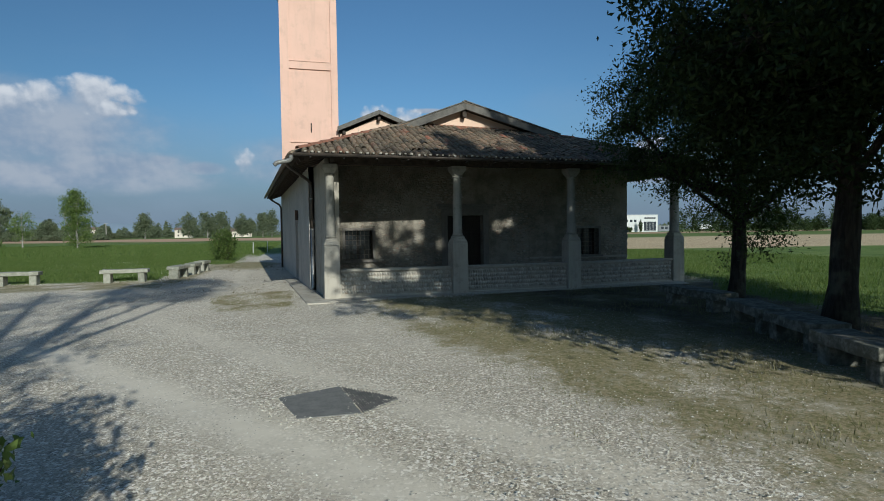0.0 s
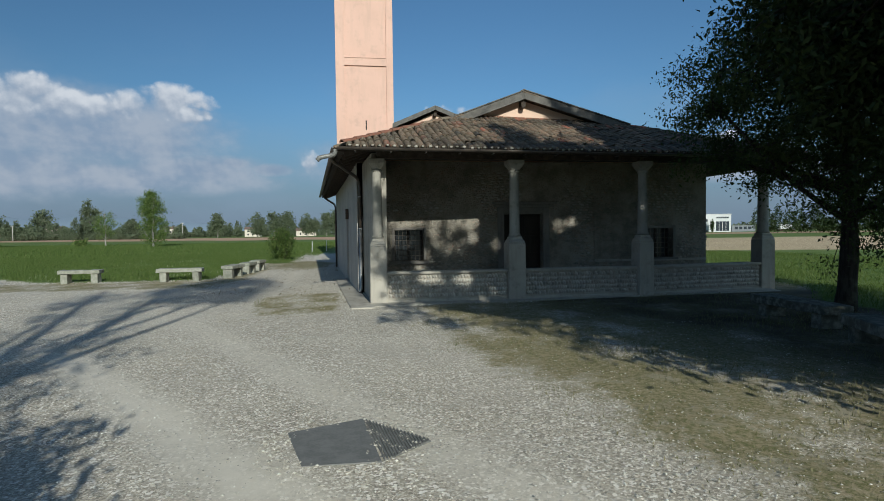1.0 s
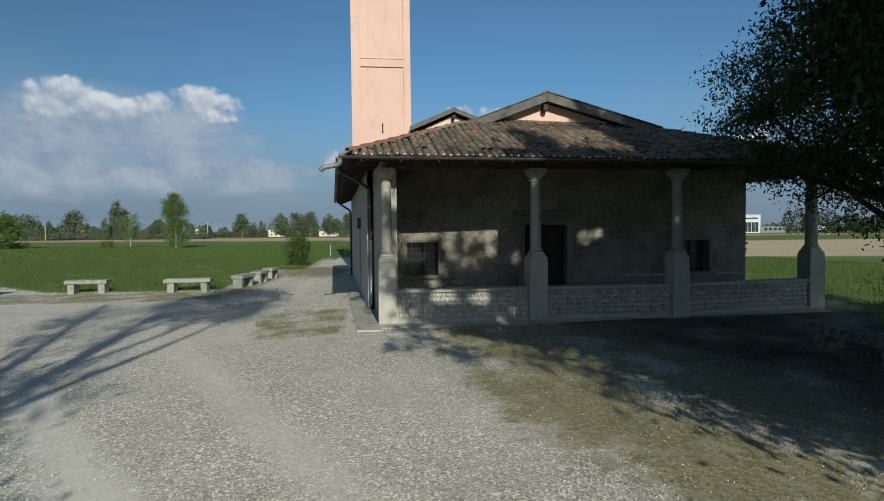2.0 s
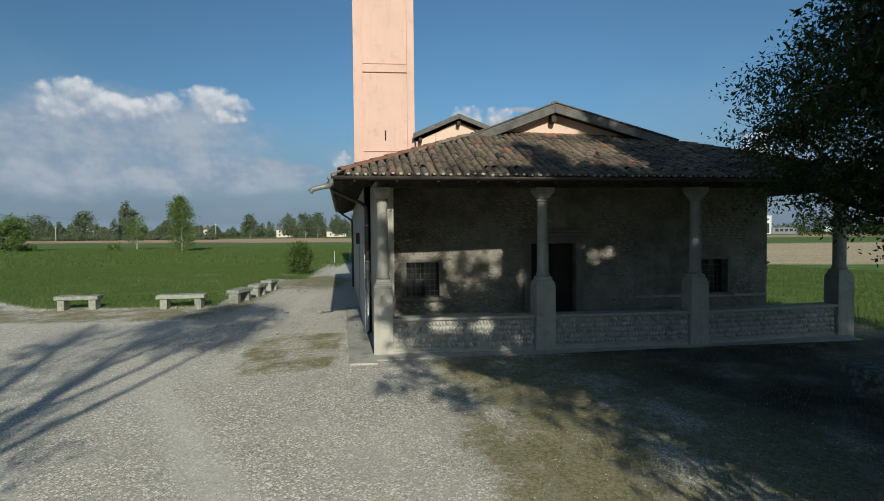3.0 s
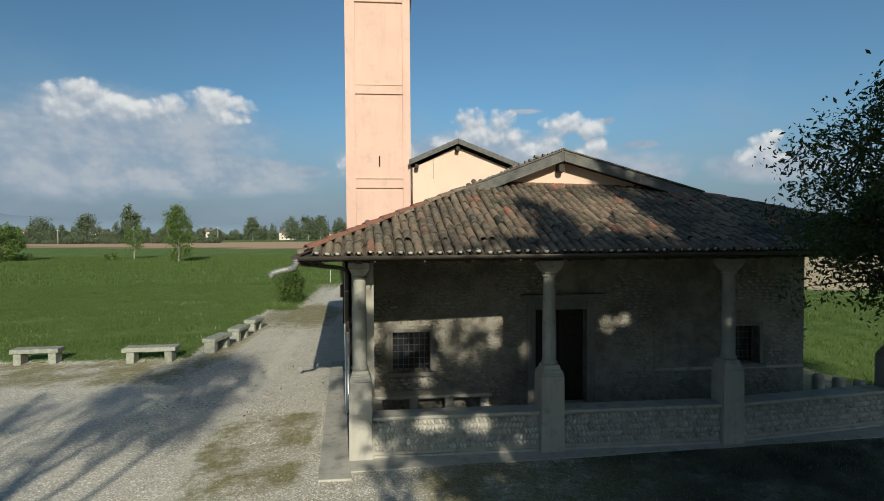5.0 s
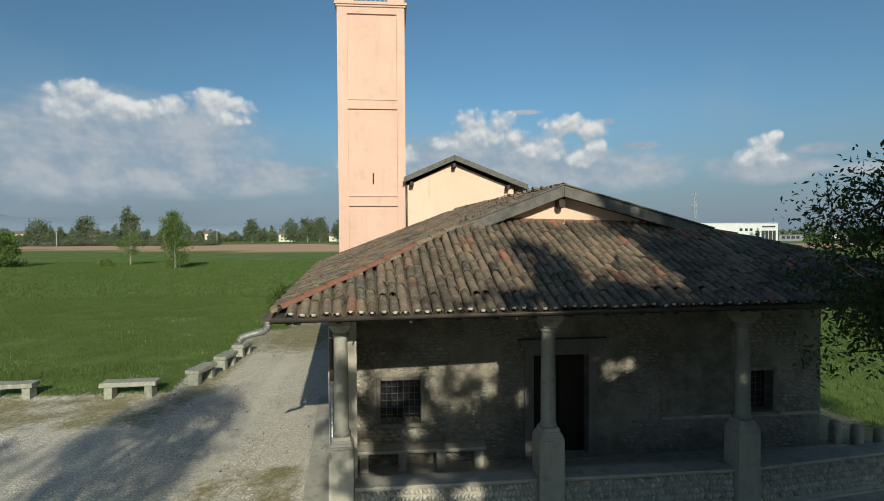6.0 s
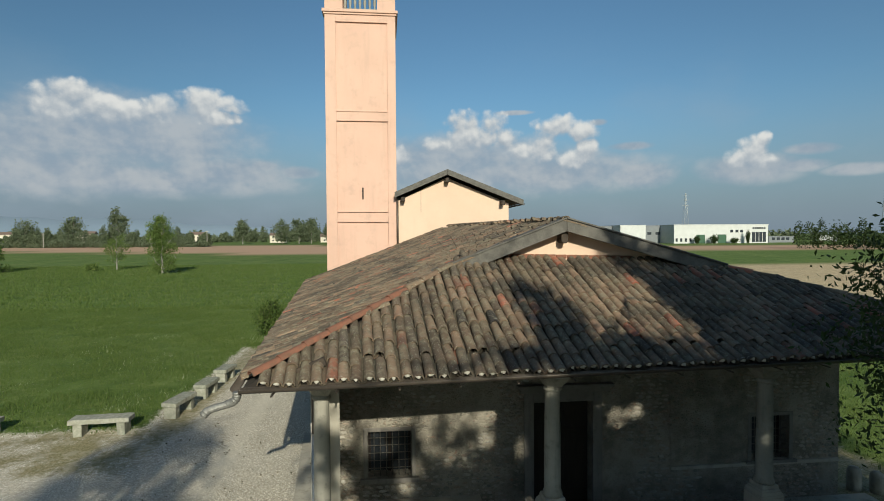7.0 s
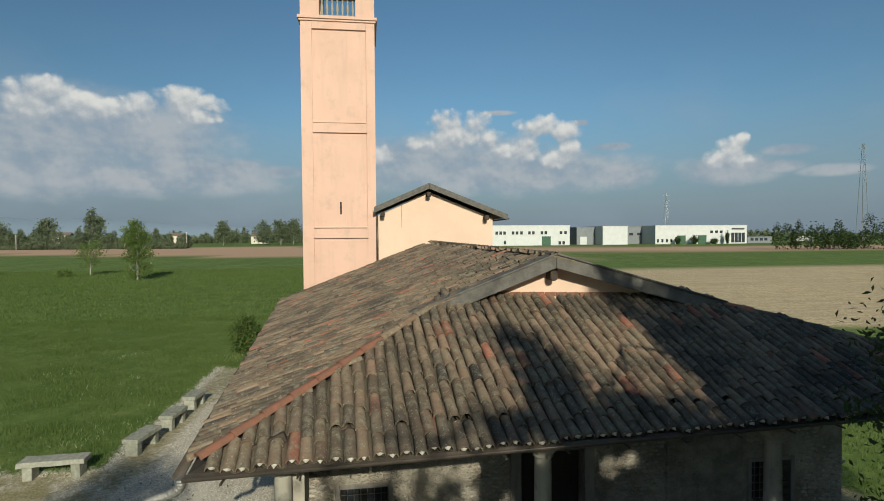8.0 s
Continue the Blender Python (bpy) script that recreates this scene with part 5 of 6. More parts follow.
# ---- trees and shrubs ----
def leaves(name, spots, size, mat, parent, rnd, hang=0.3, label="", wide=0.27):
    """One crown of many small folded leaves at the given spots."""
    n = len(spots)
    c = np.array(spots)
    a = rnd.rand(n) * 2 * np.pi
    tilt = rnd.normal(0, 0.7, n) - hang
    d = np.stack([np.cos(a) * np.cos(tilt), np.sin(a) * np.cos(tilt), np.sin(tilt)], 1)
    w = np.cross(d, rnd.normal(0, 1, (n, 3)))
    w /= np.linalg.norm(w, axis=1)[:, None] + 1e-9
    s = size * (0.6 + 0.8 * rnd.rand(n))[:, None]
    nor = np.cross(d, w)
    v = np.stack([c, c + d * s * 0.45 + w * s * wide + nor * s * 0.08, c + d * s, c + d * s * 0.45 - w * s * wide + nor * s * 0.08], 1).reshape(-1, 3)
    i = np.arange(n)[:, None] * 4
    f = np.concatenate([i + np.array([[0, 1, 2]]), i + np.array([[0, 2, 3]])], 1).reshape(-1, 3)
    me = bpy.data.meshes.new(name)
    me.vertices.add(len(v))
    me.vertices.foreach_set("co", v.ravel())
    me.loops.add(f.size)
    me.loops.foreach_set("vertex_index", f.ravel().astype(np.int32))
    me.polygons.add(len(f))
    me.polygons.foreach_set("loop_start", np.arange(0, f.size, 3))
    me.update(calc_edges=True)
    me.materials.append(MAT[mat])
    return part(name, me, parent, label)


def bent(p, q, bow, rnd, steps=6):
    p, q = Vector(p), Vector(q)
    off = Vector(rnd.normal(0, bow, 3))
    return [p.lerp(q, t) + off * math.sin(math.pi * t) for t in [i / steps for i in range(steps + 1)]]


def tree(name, label, at, height, r0, crown_c, crown_r, clumps, per, leaf, mat, bark_mat, seed, split=0.3, clump_r=0.55, fill=0.35, twigs=True, hang=0.3, lean=(0, 0), reach=9, bow=0.25, thin=None, taper=0.0, forks=(), sieve=None, leaf_shape=0.27):
    """A tapered trunk, limbs that reach for the crown's clumps, and leaves round each clump."""
    rnd = np.random.RandomState(seed)
    ob = thing(name, label, "tree", at)
    base = Vector(at)
    top = base + Vector((lean[0], lean[1], height * 0.86))
    spine = bent(base - Vector((0, 0, 0.15)), top, 0.12 * r0 / 0.2, rnd, 10)
    radii = [r0 * (1.25 if i == 0 else 1.0) * (1 - 0.9 * (i / 10) ** 0.9) + 0.012 for i in range(11)]
    b = Build().tube(spine, radii, 14)
    part("trunk", ragged(b.mesh("trunk", bark_mat, smooth=True), r0 * 0.26, 6.5, seed), ob)
    cc, cr = Vector(crown_c), Vector(crown_r)
    cents, limb = [], Build()
    main = []
    for k in range(reach):
        u = split + (0.95 - split) * k / reach
        start = spine[int(u * 10)]
        a = k * 2.4 + rnd.rand()
        tip = base + cc + Vector((cr.x * 0.7 * math.cos(a), cr.y * 0.7 * math.sin(a), cr.z * (1.5 * u - 0.65)))
        pts = bent(start, tip, bow, rnd, 7)
        limb.tube(pts, [r0 * 0.38 * (1 - u * 0.45) * (1 - 0.85 * i / 7) + 0.008 for i in range(8)], 7)
        main += pts[2:]
    for k in range(clumps):
        while True:
            d = Vector(rnd.uniform(-1, 1, 3))
            if fill < d.length < 1:
                break
        d *= 1 + 0.16 * noise.noise(d * 2.3 + Vector((seed, 0, 0)))
        slim = 1 - taper * (0.5 + 0.5 * d.z)
        p = base + cc + Vector((d.x * cr.x * slim, d.y * cr.y * slim, d.z * cr.z))
        if thin and rnd.rand() < thin(p):
            continue
        cents.append(p)
        if twigs:
            s = min(main, key=lambda m: (m - p).length)
            if (s - p).length < 2.6:
                limb.tube(bent(s, p, 0.10, rnd, 4), [0.022, 0.017, 0.012, 0.008, 0.004], 5)
    for u, tip, leafy in forks:
        pts = bent(spine[int(u * 10)], base + Vector(tip), 0.15, rnd, 9)
        limb.tube(pts, [r0 * 0.62 * (1 - 0.8 * i / 9) for i in range(10)], 8)
        for k in range(leafy):
            s = pts[rnd.randint(2, 10)]
            p = s + Vector(rnd.normal(0, 0.42, 3))
            cents.append(p)
            limb.tube(bent(s, p, 0.08, rnd, 4), [0.022, 0.017, 0.012, 0.008, 0.004], 5)
    part("branchwork", ragged(limb.mesh("branchwork", bark_mat, smooth=True), 0.02, 3, seed), ob, "", "stuff")
    spots = []
    for p in cents:
        k = int(per * rnd.uniform(0.5, 1.4))
        q = rnd.normal(0, clump_r * 0.5, (k, 3)) * np.array([1, 1, 0.75])
        spots.append(np.array(p) + q)
    spots = np.concatenate(spots)
    if sieve:
        spots = spots[sieve(spots)]
    leaves("crown", spots, leaf, mat, ob, rnd, hang, wide=leaf_shape)
    return ob


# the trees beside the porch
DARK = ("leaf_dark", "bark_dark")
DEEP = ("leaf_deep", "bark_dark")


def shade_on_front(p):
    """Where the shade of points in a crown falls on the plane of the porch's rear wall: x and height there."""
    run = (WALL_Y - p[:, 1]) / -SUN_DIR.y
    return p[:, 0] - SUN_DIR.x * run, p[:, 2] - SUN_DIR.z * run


# crown holes cut to land sun flecks at: x, height, half width, half height
FLECK_HOLES = [(-0.47, 1.72, 0.13, 0.26), (-0.42, 0.94, 0.14, 0.13), (0.15, 1.88, 0.22, 0.06), (0.62, 1.90, 0.20, 0.07), (1.12, 1.75, 0.11, 0.26), (1.17, 1.42, 0.07, 0.08), (2.02, 1.90, 0.46, 0.15), (1.62, 1.80, 0.08, 0.14),
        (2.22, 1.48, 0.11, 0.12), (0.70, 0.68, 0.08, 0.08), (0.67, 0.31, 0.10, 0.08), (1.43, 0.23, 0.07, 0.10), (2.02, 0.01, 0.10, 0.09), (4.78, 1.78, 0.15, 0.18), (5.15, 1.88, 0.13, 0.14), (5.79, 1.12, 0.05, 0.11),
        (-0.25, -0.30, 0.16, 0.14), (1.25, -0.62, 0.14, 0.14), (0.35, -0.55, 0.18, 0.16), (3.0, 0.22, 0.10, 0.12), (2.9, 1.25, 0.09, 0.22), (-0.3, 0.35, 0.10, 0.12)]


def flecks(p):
    """Leaves that stay: those in the way of a sun fleck are taken out."""
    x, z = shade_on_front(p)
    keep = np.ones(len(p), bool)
    for gx0, gz0, gw, gh in FLECK_HOLES:
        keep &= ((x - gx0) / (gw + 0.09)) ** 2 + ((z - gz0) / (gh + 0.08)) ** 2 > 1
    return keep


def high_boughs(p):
    """The flecks, and leaves cut so that one tall bough shades the roof."""
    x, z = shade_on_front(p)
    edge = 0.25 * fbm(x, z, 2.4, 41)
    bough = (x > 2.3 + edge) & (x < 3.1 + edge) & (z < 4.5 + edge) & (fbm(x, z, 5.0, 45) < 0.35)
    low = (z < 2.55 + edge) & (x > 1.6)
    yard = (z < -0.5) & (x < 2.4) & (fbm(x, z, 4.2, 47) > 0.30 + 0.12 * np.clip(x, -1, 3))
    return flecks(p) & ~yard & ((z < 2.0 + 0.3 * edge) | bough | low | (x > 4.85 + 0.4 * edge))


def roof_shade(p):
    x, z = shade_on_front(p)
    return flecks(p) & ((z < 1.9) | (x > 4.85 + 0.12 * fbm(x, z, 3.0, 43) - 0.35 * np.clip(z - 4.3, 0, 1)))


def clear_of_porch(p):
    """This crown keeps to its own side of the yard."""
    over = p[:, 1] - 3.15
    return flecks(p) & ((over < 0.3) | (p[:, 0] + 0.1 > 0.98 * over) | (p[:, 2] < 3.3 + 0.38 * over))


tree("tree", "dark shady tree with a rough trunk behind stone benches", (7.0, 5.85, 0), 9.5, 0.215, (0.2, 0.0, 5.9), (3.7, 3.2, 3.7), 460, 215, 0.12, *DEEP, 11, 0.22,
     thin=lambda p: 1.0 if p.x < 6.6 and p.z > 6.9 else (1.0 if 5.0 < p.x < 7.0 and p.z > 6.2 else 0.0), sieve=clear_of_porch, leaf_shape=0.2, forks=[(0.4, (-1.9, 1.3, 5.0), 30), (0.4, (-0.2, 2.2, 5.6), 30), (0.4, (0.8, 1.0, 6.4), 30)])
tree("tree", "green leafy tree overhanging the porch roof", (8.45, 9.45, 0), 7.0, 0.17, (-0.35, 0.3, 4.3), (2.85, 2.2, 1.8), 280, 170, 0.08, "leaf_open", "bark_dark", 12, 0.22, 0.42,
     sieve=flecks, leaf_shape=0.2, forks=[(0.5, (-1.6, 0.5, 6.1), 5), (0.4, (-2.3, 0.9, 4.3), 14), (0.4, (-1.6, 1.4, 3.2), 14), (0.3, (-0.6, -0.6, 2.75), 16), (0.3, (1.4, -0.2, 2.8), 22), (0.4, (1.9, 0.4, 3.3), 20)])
# the next four stand out of view, placed for the shade they cast
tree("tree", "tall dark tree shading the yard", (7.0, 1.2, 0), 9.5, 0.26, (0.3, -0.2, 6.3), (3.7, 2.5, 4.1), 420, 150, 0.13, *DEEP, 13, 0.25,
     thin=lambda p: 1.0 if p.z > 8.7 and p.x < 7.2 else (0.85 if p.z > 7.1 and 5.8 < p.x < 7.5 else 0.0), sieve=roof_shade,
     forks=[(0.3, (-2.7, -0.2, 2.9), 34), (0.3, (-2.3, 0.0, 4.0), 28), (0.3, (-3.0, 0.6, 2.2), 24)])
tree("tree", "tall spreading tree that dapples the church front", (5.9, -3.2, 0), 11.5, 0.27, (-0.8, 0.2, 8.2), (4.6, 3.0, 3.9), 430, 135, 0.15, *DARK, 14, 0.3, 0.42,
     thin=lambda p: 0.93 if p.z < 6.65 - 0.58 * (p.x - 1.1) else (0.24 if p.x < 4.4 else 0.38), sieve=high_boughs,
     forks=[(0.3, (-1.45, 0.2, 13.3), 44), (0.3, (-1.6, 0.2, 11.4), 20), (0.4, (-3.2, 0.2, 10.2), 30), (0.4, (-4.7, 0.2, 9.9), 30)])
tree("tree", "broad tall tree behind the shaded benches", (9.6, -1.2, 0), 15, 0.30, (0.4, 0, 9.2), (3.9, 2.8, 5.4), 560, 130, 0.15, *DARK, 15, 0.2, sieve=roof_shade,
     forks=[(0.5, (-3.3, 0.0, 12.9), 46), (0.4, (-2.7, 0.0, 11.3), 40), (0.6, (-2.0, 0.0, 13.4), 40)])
tree("tree", "slender forked tree that shades the gravel", (-3.3, -4.5, 0), 13.0, 0.23, (0.5, 0, 10.3), (1.9, 1.5, 1.9), 120, 80, 0.12, *DARK, 16, 0.5, 0.5, lean=(-1.0, 0), reach=5, bow=0.3, forks=[(0.4, (-2.9, 0.1, 10.2), 26), (0.4, (-0.6, 0.2, 8.0), 18), (0.3, (-2.0, 0.3, 7.2), 10)])

# trees out in the meadow
tree("tree", "young leafy tree standing alone in the meadow", (-31.3, 86.5, 0), 9.0, 0.16, (0, 0, 4.5), (2.5, 2.5, 4.5), 120, 95, 0.2, "leaf_fresh", "bark_pale", 31, 0.1, 0.75, 0.15, taper=0.62)
tree("tree", "slender young tree with a pale trunk in the meadow", (-42.6, 97.5, 0), 6.4, 0.10, (0, 0, 3.6), (1.7, 1.7, 2.6), 46, 50, 0.2, "leaf_fresh", "bark_pale", 32, 0.2, 0.7, 0.15)
tree("tree", "low bushy tree in the meadow", (-60.0, 93.0, 0), 5.5, 0.14, (0, 0, 2.9), (2.7, 2.5, 2.7), 110, 60, 0.32, "leaf_fresh", "bark_pale", 33, 0.1, 0.8, 0.15)


def shrub(name, label, at, rad, high, count, leaf, mat, seed, stems=22):
    rnd = np.random.RandomState(seed)
    ob = thing(name, label, "shrub", at)
    base = Vector(at)
    b, spots = Build(), []
    for k in range(stems):
        a, s = rnd.rand() * 6.28, math.sqrt(rnd.rand())
        tip = base + Vector((math.cos(a) * rad * s, math.sin(a) * rad * s, high * (1.02 - 0.45 * s * s) * rnd.uniform(0.75, 1.08)))
        pts = bent(base + Vector((math.cos(a) * 0.1, math.sin(a) * 0.1, -0.05)), tip, rad * 0.08, rnd, 6)
        b.tube(pts, [0.02 - 0.0025 * i for i in range(7)], 5)
        for p in pts[1:]:
            spots.append(np.array(p) + rnd.normal(0, rad * 0.16, (int(count / stems / 6), 3)))
    part("stems", b.mesh("stems", "bark_dark", smooth=True), ob, "", "stuff")
    sp = np.concatenate(spots)
    sp = sp[sp[:, 2] > 0.02]
    leaves("foliage", sp, leaf, mat, ob, rnd, -0.6)
    return ob


# never in view: added only to keep the sun off the benches
shrub("shrub", "unseen tall bush added to shade the benches", (6.7, -0.8, 0), 2.1, 4.4, 14000, 0.15, "leaf_dark", 46, 70)
shrub("shrub", "round dark green shrub beside the track", (-5.65, 34.5, 0), 0.8, 1.8, 5200, 0.13, "leaf_mid", 41, 46)
shrub("shrub", "willowy shrub at the edge of the gravel", (-2.88, 1.9, 0), 0.36, 0.98, 1000, 0.058, "leaf_fresh", 42, 16)
shrub("shrub", "tall leafy shrub beside the gravel yard", (-3.1, -1.15, 0), 1.05, 2.8, 17000, 0.11, "leaf_dark", 43, 80)
shrub("shrub", "low green bush in the meadow", (-45.5, 96.0, 0), 1.3, 0.9, 900, 0.3, "leaf_fresh", 44)
shrub("shrub", "yellow flowering weeds in the meadow", (-58.5, 95.0, 0), 1.5, 0.8, 600, 0.3, "grass", 45)


# ---- grass and gravel ----
def blades(name, label, count, box, keep, high, wide, mat, seed):
    """Many thin upright blades on the ground."""
    rnd = np.random.RandomState(seed)
    x = rnd.uniform(box[0], box[1], count)
    y = rnd.uniform(box[2], box[3], count)
    k = keep(x, y) > rnd.rand(count)
    x, y = x[k], y[k]
    n = len(x)
    masks = cover_masks(x, y)
    nr = smooth01(60, 25, np.hypot(x, y - 12))
    z = nr * (0.05 * masks[0] - 0.03)
    a = rnd.rand(n) * 6.283
    h = high * (0.5 + 0.9 * rnd.rand(n)) * np.clip(0.75 + 0.55 * fbm(x, y, 1.1, seed), 0.3, 1.7)
    lean = rnd.normal(0, 0.35, (n, 2)) * h[:, None]
    w = wide * (0.6 + 0.8 * rnd.rand(n))
    dx, dy = np.cos(a) * w, np.sin(a) * w
    v = np.stack([np.stack([x - dx, y - dy, z], 1), np.stack([x + dx, y + dy, z], 1),
                  np.stack([x + lean[:, 0], y + lean[:, 1], z + h], 1)], 1).reshape(-1, 3)
    f = np.arange(3 * n)
    me = bpy.data.meshes.new(name)
    me.vertices.add(len(v))
    me.vertices.foreach_set("co", v.ravel())
    me.loops.add(3 * n)
    me.loops.foreach_set("vertex_index", f.astype(np.int32))
    me.polygons.add(n)
    me.polygons.foreach_set("loop_start", np.arange(0, 3 * n, 3))
    me.update(calc_edges=True)
    me.materials.append(MAT[mat])
    tagged(new(name, me), label, "grass", kind="stuff")


def meadow_keep(x, y):
    m = cover_masks(x, y)
    return m[0] * (1 - m[2]) * (1 - m[3])


blades("grass", "green meadow grass beyond the benches", 220000, (-30, -4, 19, 48), meadow_keep, 0.12, 0.011, "grass", 51)
blades("grass", "taller green grass at the edge of the field", 110000, (8, 26, -2, 36), meadow_keep, 0.15, 0.010, "grass", 52)
blades("grass", "wide meadow grass in the middle distance", 90000, (-75, -4, 46, 110), meadow_keep, 0.22, 0.04, "grass", 53)
blades("meadow_flowers", "small pale flowers in the grass", 6500, (-16, -5.6, 21, 36), lambda x, y: meadow_keep(x, y) * smooth01(0.1, 0.7, fbm(x, y, 0.9, 57)), 0.13, 0.016, "petal", 57)
blades("dry_grass", "short worn turf on the yard", 130000, (-6.5, 9, 2.2, 21), lambda x, y: cover_masks(x, y)[1] * 0.8 * (1 - cover_masks(x, y)[0]), 0.055, 0.006, "dry_blade", 54)


def pebbles(name, label, count, box, keep, size, seed):
    rnd = np.random.RandomState(seed)
    x = rnd.uniform(box[0], box[1], count)
    y = rnd.uniform(box[2], box[3], count)
    k = keep(x, y) > rnd.rand(count)
    x, y = x[k], y[k]
    n = len(x)
    s = size * (0.45 + 0.9 * rnd.rand(n) ** 2)
    shape = np.array([(1, 0, 0), (0, 1, 0), (-1, 0, 0), (0, -1, 0), (0, 0, 0.75), (0, 0, -0.5)], float)
    a = rnd.rand(n) * 6.283
    c, sn = np.cos(a), np.sin(a)
    v = shape[None] * s[:, None, None] * rnd.uniform(0.7, 1.3, (n, 6, 1)) * np.array([1.2, 0.9, 0.8])
    vx = v[..., 0] * c[:, None] - v[..., 1] * sn[:, None] + x[:, None]
    vy = v[..., 0] * sn[:, None] + v[..., 1] * c[:, None] + y[:, None]
    vz = v[..., 2] - 0.012 + 0.25 * s[:, None]
    v = np.stack([vx, vy, vz], -1).reshape(-1, 3)
    tri = np.array([(0, 1, 4), (1, 2, 4), (2, 3, 4), (3, 0, 4), (1, 0, 5), (2, 1, 5), (3, 2, 5), (0, 3, 5)])
    f = (np.arange(n)[:, None, None] * 6 + tri[None]).reshape(-1)
    me = bpy.data.meshes.new(name)
    me.vertices.add(len(v))
    me.vertices.foreach_set("co", v.ravel())
    me.loops.add(len(f))
    me.loops.foreach_set("vertex_index", f.astype(np.int32))
    me.polygons.add(len(f) // 3)
    me.polygons.foreach_set("loop_start", np.arange(0, len(f), 3))
    me.polygons.foreach_set("use_smooth", np.ones(len(f) // 3, bool))
    me.update(calc_edges=True)
    me.materials.append(MAT["pebble"])
    tagged(new(name, me), label, "gravel", kind="stuff")


def gravel_keep(x, y):
    m = cover_masks(x, y)
    in_drain = (np.abs(x + 1.0) < 0.58) & (np.abs(y - 4.45) < 0.48)
    return np.clip((1 - m[0]) * (1 - 0.9 * m[1]) * (1 - 0.85 * m[4]) * (0.65 + 0.45 * fbm(x, y, 1.3, 61)), 0, 1) * np.where(in_drain, 0.02, 1)


pebbles("gravel", "loose pale gravel of the yard", 120000, (-5.5, 5.0, 1.6, 9.0), gravel_keep, 0.0080, 61)
pebbles("gravel", "loose gravel washed onto the cement apron", 1500, (-0.9, 3.0, 12.1, 12.6), lambda x, y: np.full_like(x, 0.8), 0.011, 64)
pebbles("gravel", "loose pale gravel of the yard farther off", 50000, (-10, 4, 9.0, 18), lambda x, y: gravel_keep(x, y) * (1 - cover_masks(x, y)[5]) * ((y < 12.4) | (x < -1.3)), 0.0115, 62)
pebbles("gravel", "loose gravel round the drain cover", 900, (-1.75, -0.3, 3.85, 5.15), lambda x, y: np.where(np.abs(np.hypot((x + 1.05) / 0.62, (y - 4.42) / 0.52) - 1.0) < 0.2, 1.0, 0.0), 0.0125, 63)
pebbles("gravel", "loose gravel strewn on the drain grate", 330, (-0.95, -0.42, 4.02, 4.95), lambda x, y: np.where((x + 0.95) / 0.53 + np.abs(y - 4.45) / 0.55 < 1.1, 0.75, 0.0), 0.011, 65)



def leaf_litter(count, seed):
    """Dry curled leaves strewn along the path and the yard."""
    rnd = np.random.RandomState(seed)
    x, y = rnd.uniform(-5.5, 2.5, count), rnd.uniform(14.5, 31, count)
    k = (x < flank_x(y) - 0.1) | (y < 12.2)
    k &= fbm(x, y, 0.8, seed) + 0.35 * rnd.rand(count) > 0.25
    x, y = x[k], y[k]
    ob = thing("leaf_litter", "dry brown leaves strewn on the gravel", "leaves", kind="stuff")
    leaves("dry_leaf", np.stack([x, y, np.full_like(x, 0.012)], 1), 0.05, "dead_leaf", ob, rnd, 0.0)


leaf_litter(1500, 91)

# ---- the distance ----
def hedge(name, label, p, q, count, high, spread, leaf, mat, seed, bumps=6):
    """A far belt of trees and bushes: uneven clumps of leaves along a line."""
    rnd = np.random.RandomState(seed)
    p, q = np.array(p, float), np.array(q, float)
    length = np.linalg.norm(q - p)
    clumps = int(length / 1.3)
    spots = []
    for k in range(clumps):
        u = rnd.rand()
        c = p + (q - p) * u + rnd.normal(0, spread, 2)
        bump = 0.62 + 0.6 * noise.noise(Vector((u * bumps * 3.1 + seed, 0.3, 0)))
        h = high * np.clip(bump + rnd.normal(0, 0.16), 0.22, 1.25)
        r = rnd.uniform(1.6, 3.6) * (0.6 + 0.4 * h / high)
        m = int(count / clumps * rnd.uniform(0.5, 1.5))
        d = rnd.normal(0, 1, (m, 3))
        d /= np.linalg.norm(d, axis=1)[:, None]
        d *= rnd.uniform(0.55, 1.0, (m, 1))
        z = h * 0.5 + d[:, 2] * h * 0.52
        spots.append(np.stack([c[0] + d[:, 0] * r * (1.1 - 0.5 * np.clip(z / high, 0, 1)), c[1] + d[:, 1] * r, np.maximum(z, 0.1)], 1))
    ob = thing(name, label, "trees", kind="stuff")
    leaves("foliage", np.concatenate(spots), leaf, mat, ob, rnd, 0.0)


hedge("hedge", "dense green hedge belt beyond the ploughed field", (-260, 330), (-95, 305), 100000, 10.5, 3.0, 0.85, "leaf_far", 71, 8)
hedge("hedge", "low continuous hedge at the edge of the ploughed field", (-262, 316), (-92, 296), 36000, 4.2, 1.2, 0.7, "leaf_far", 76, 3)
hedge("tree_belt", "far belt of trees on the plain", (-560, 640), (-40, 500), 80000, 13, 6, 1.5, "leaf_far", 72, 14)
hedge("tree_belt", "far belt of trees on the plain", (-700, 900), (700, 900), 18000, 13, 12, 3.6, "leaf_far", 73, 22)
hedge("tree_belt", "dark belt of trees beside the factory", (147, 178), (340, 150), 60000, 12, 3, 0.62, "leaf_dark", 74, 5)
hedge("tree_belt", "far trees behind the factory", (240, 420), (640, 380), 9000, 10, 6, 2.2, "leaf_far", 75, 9)
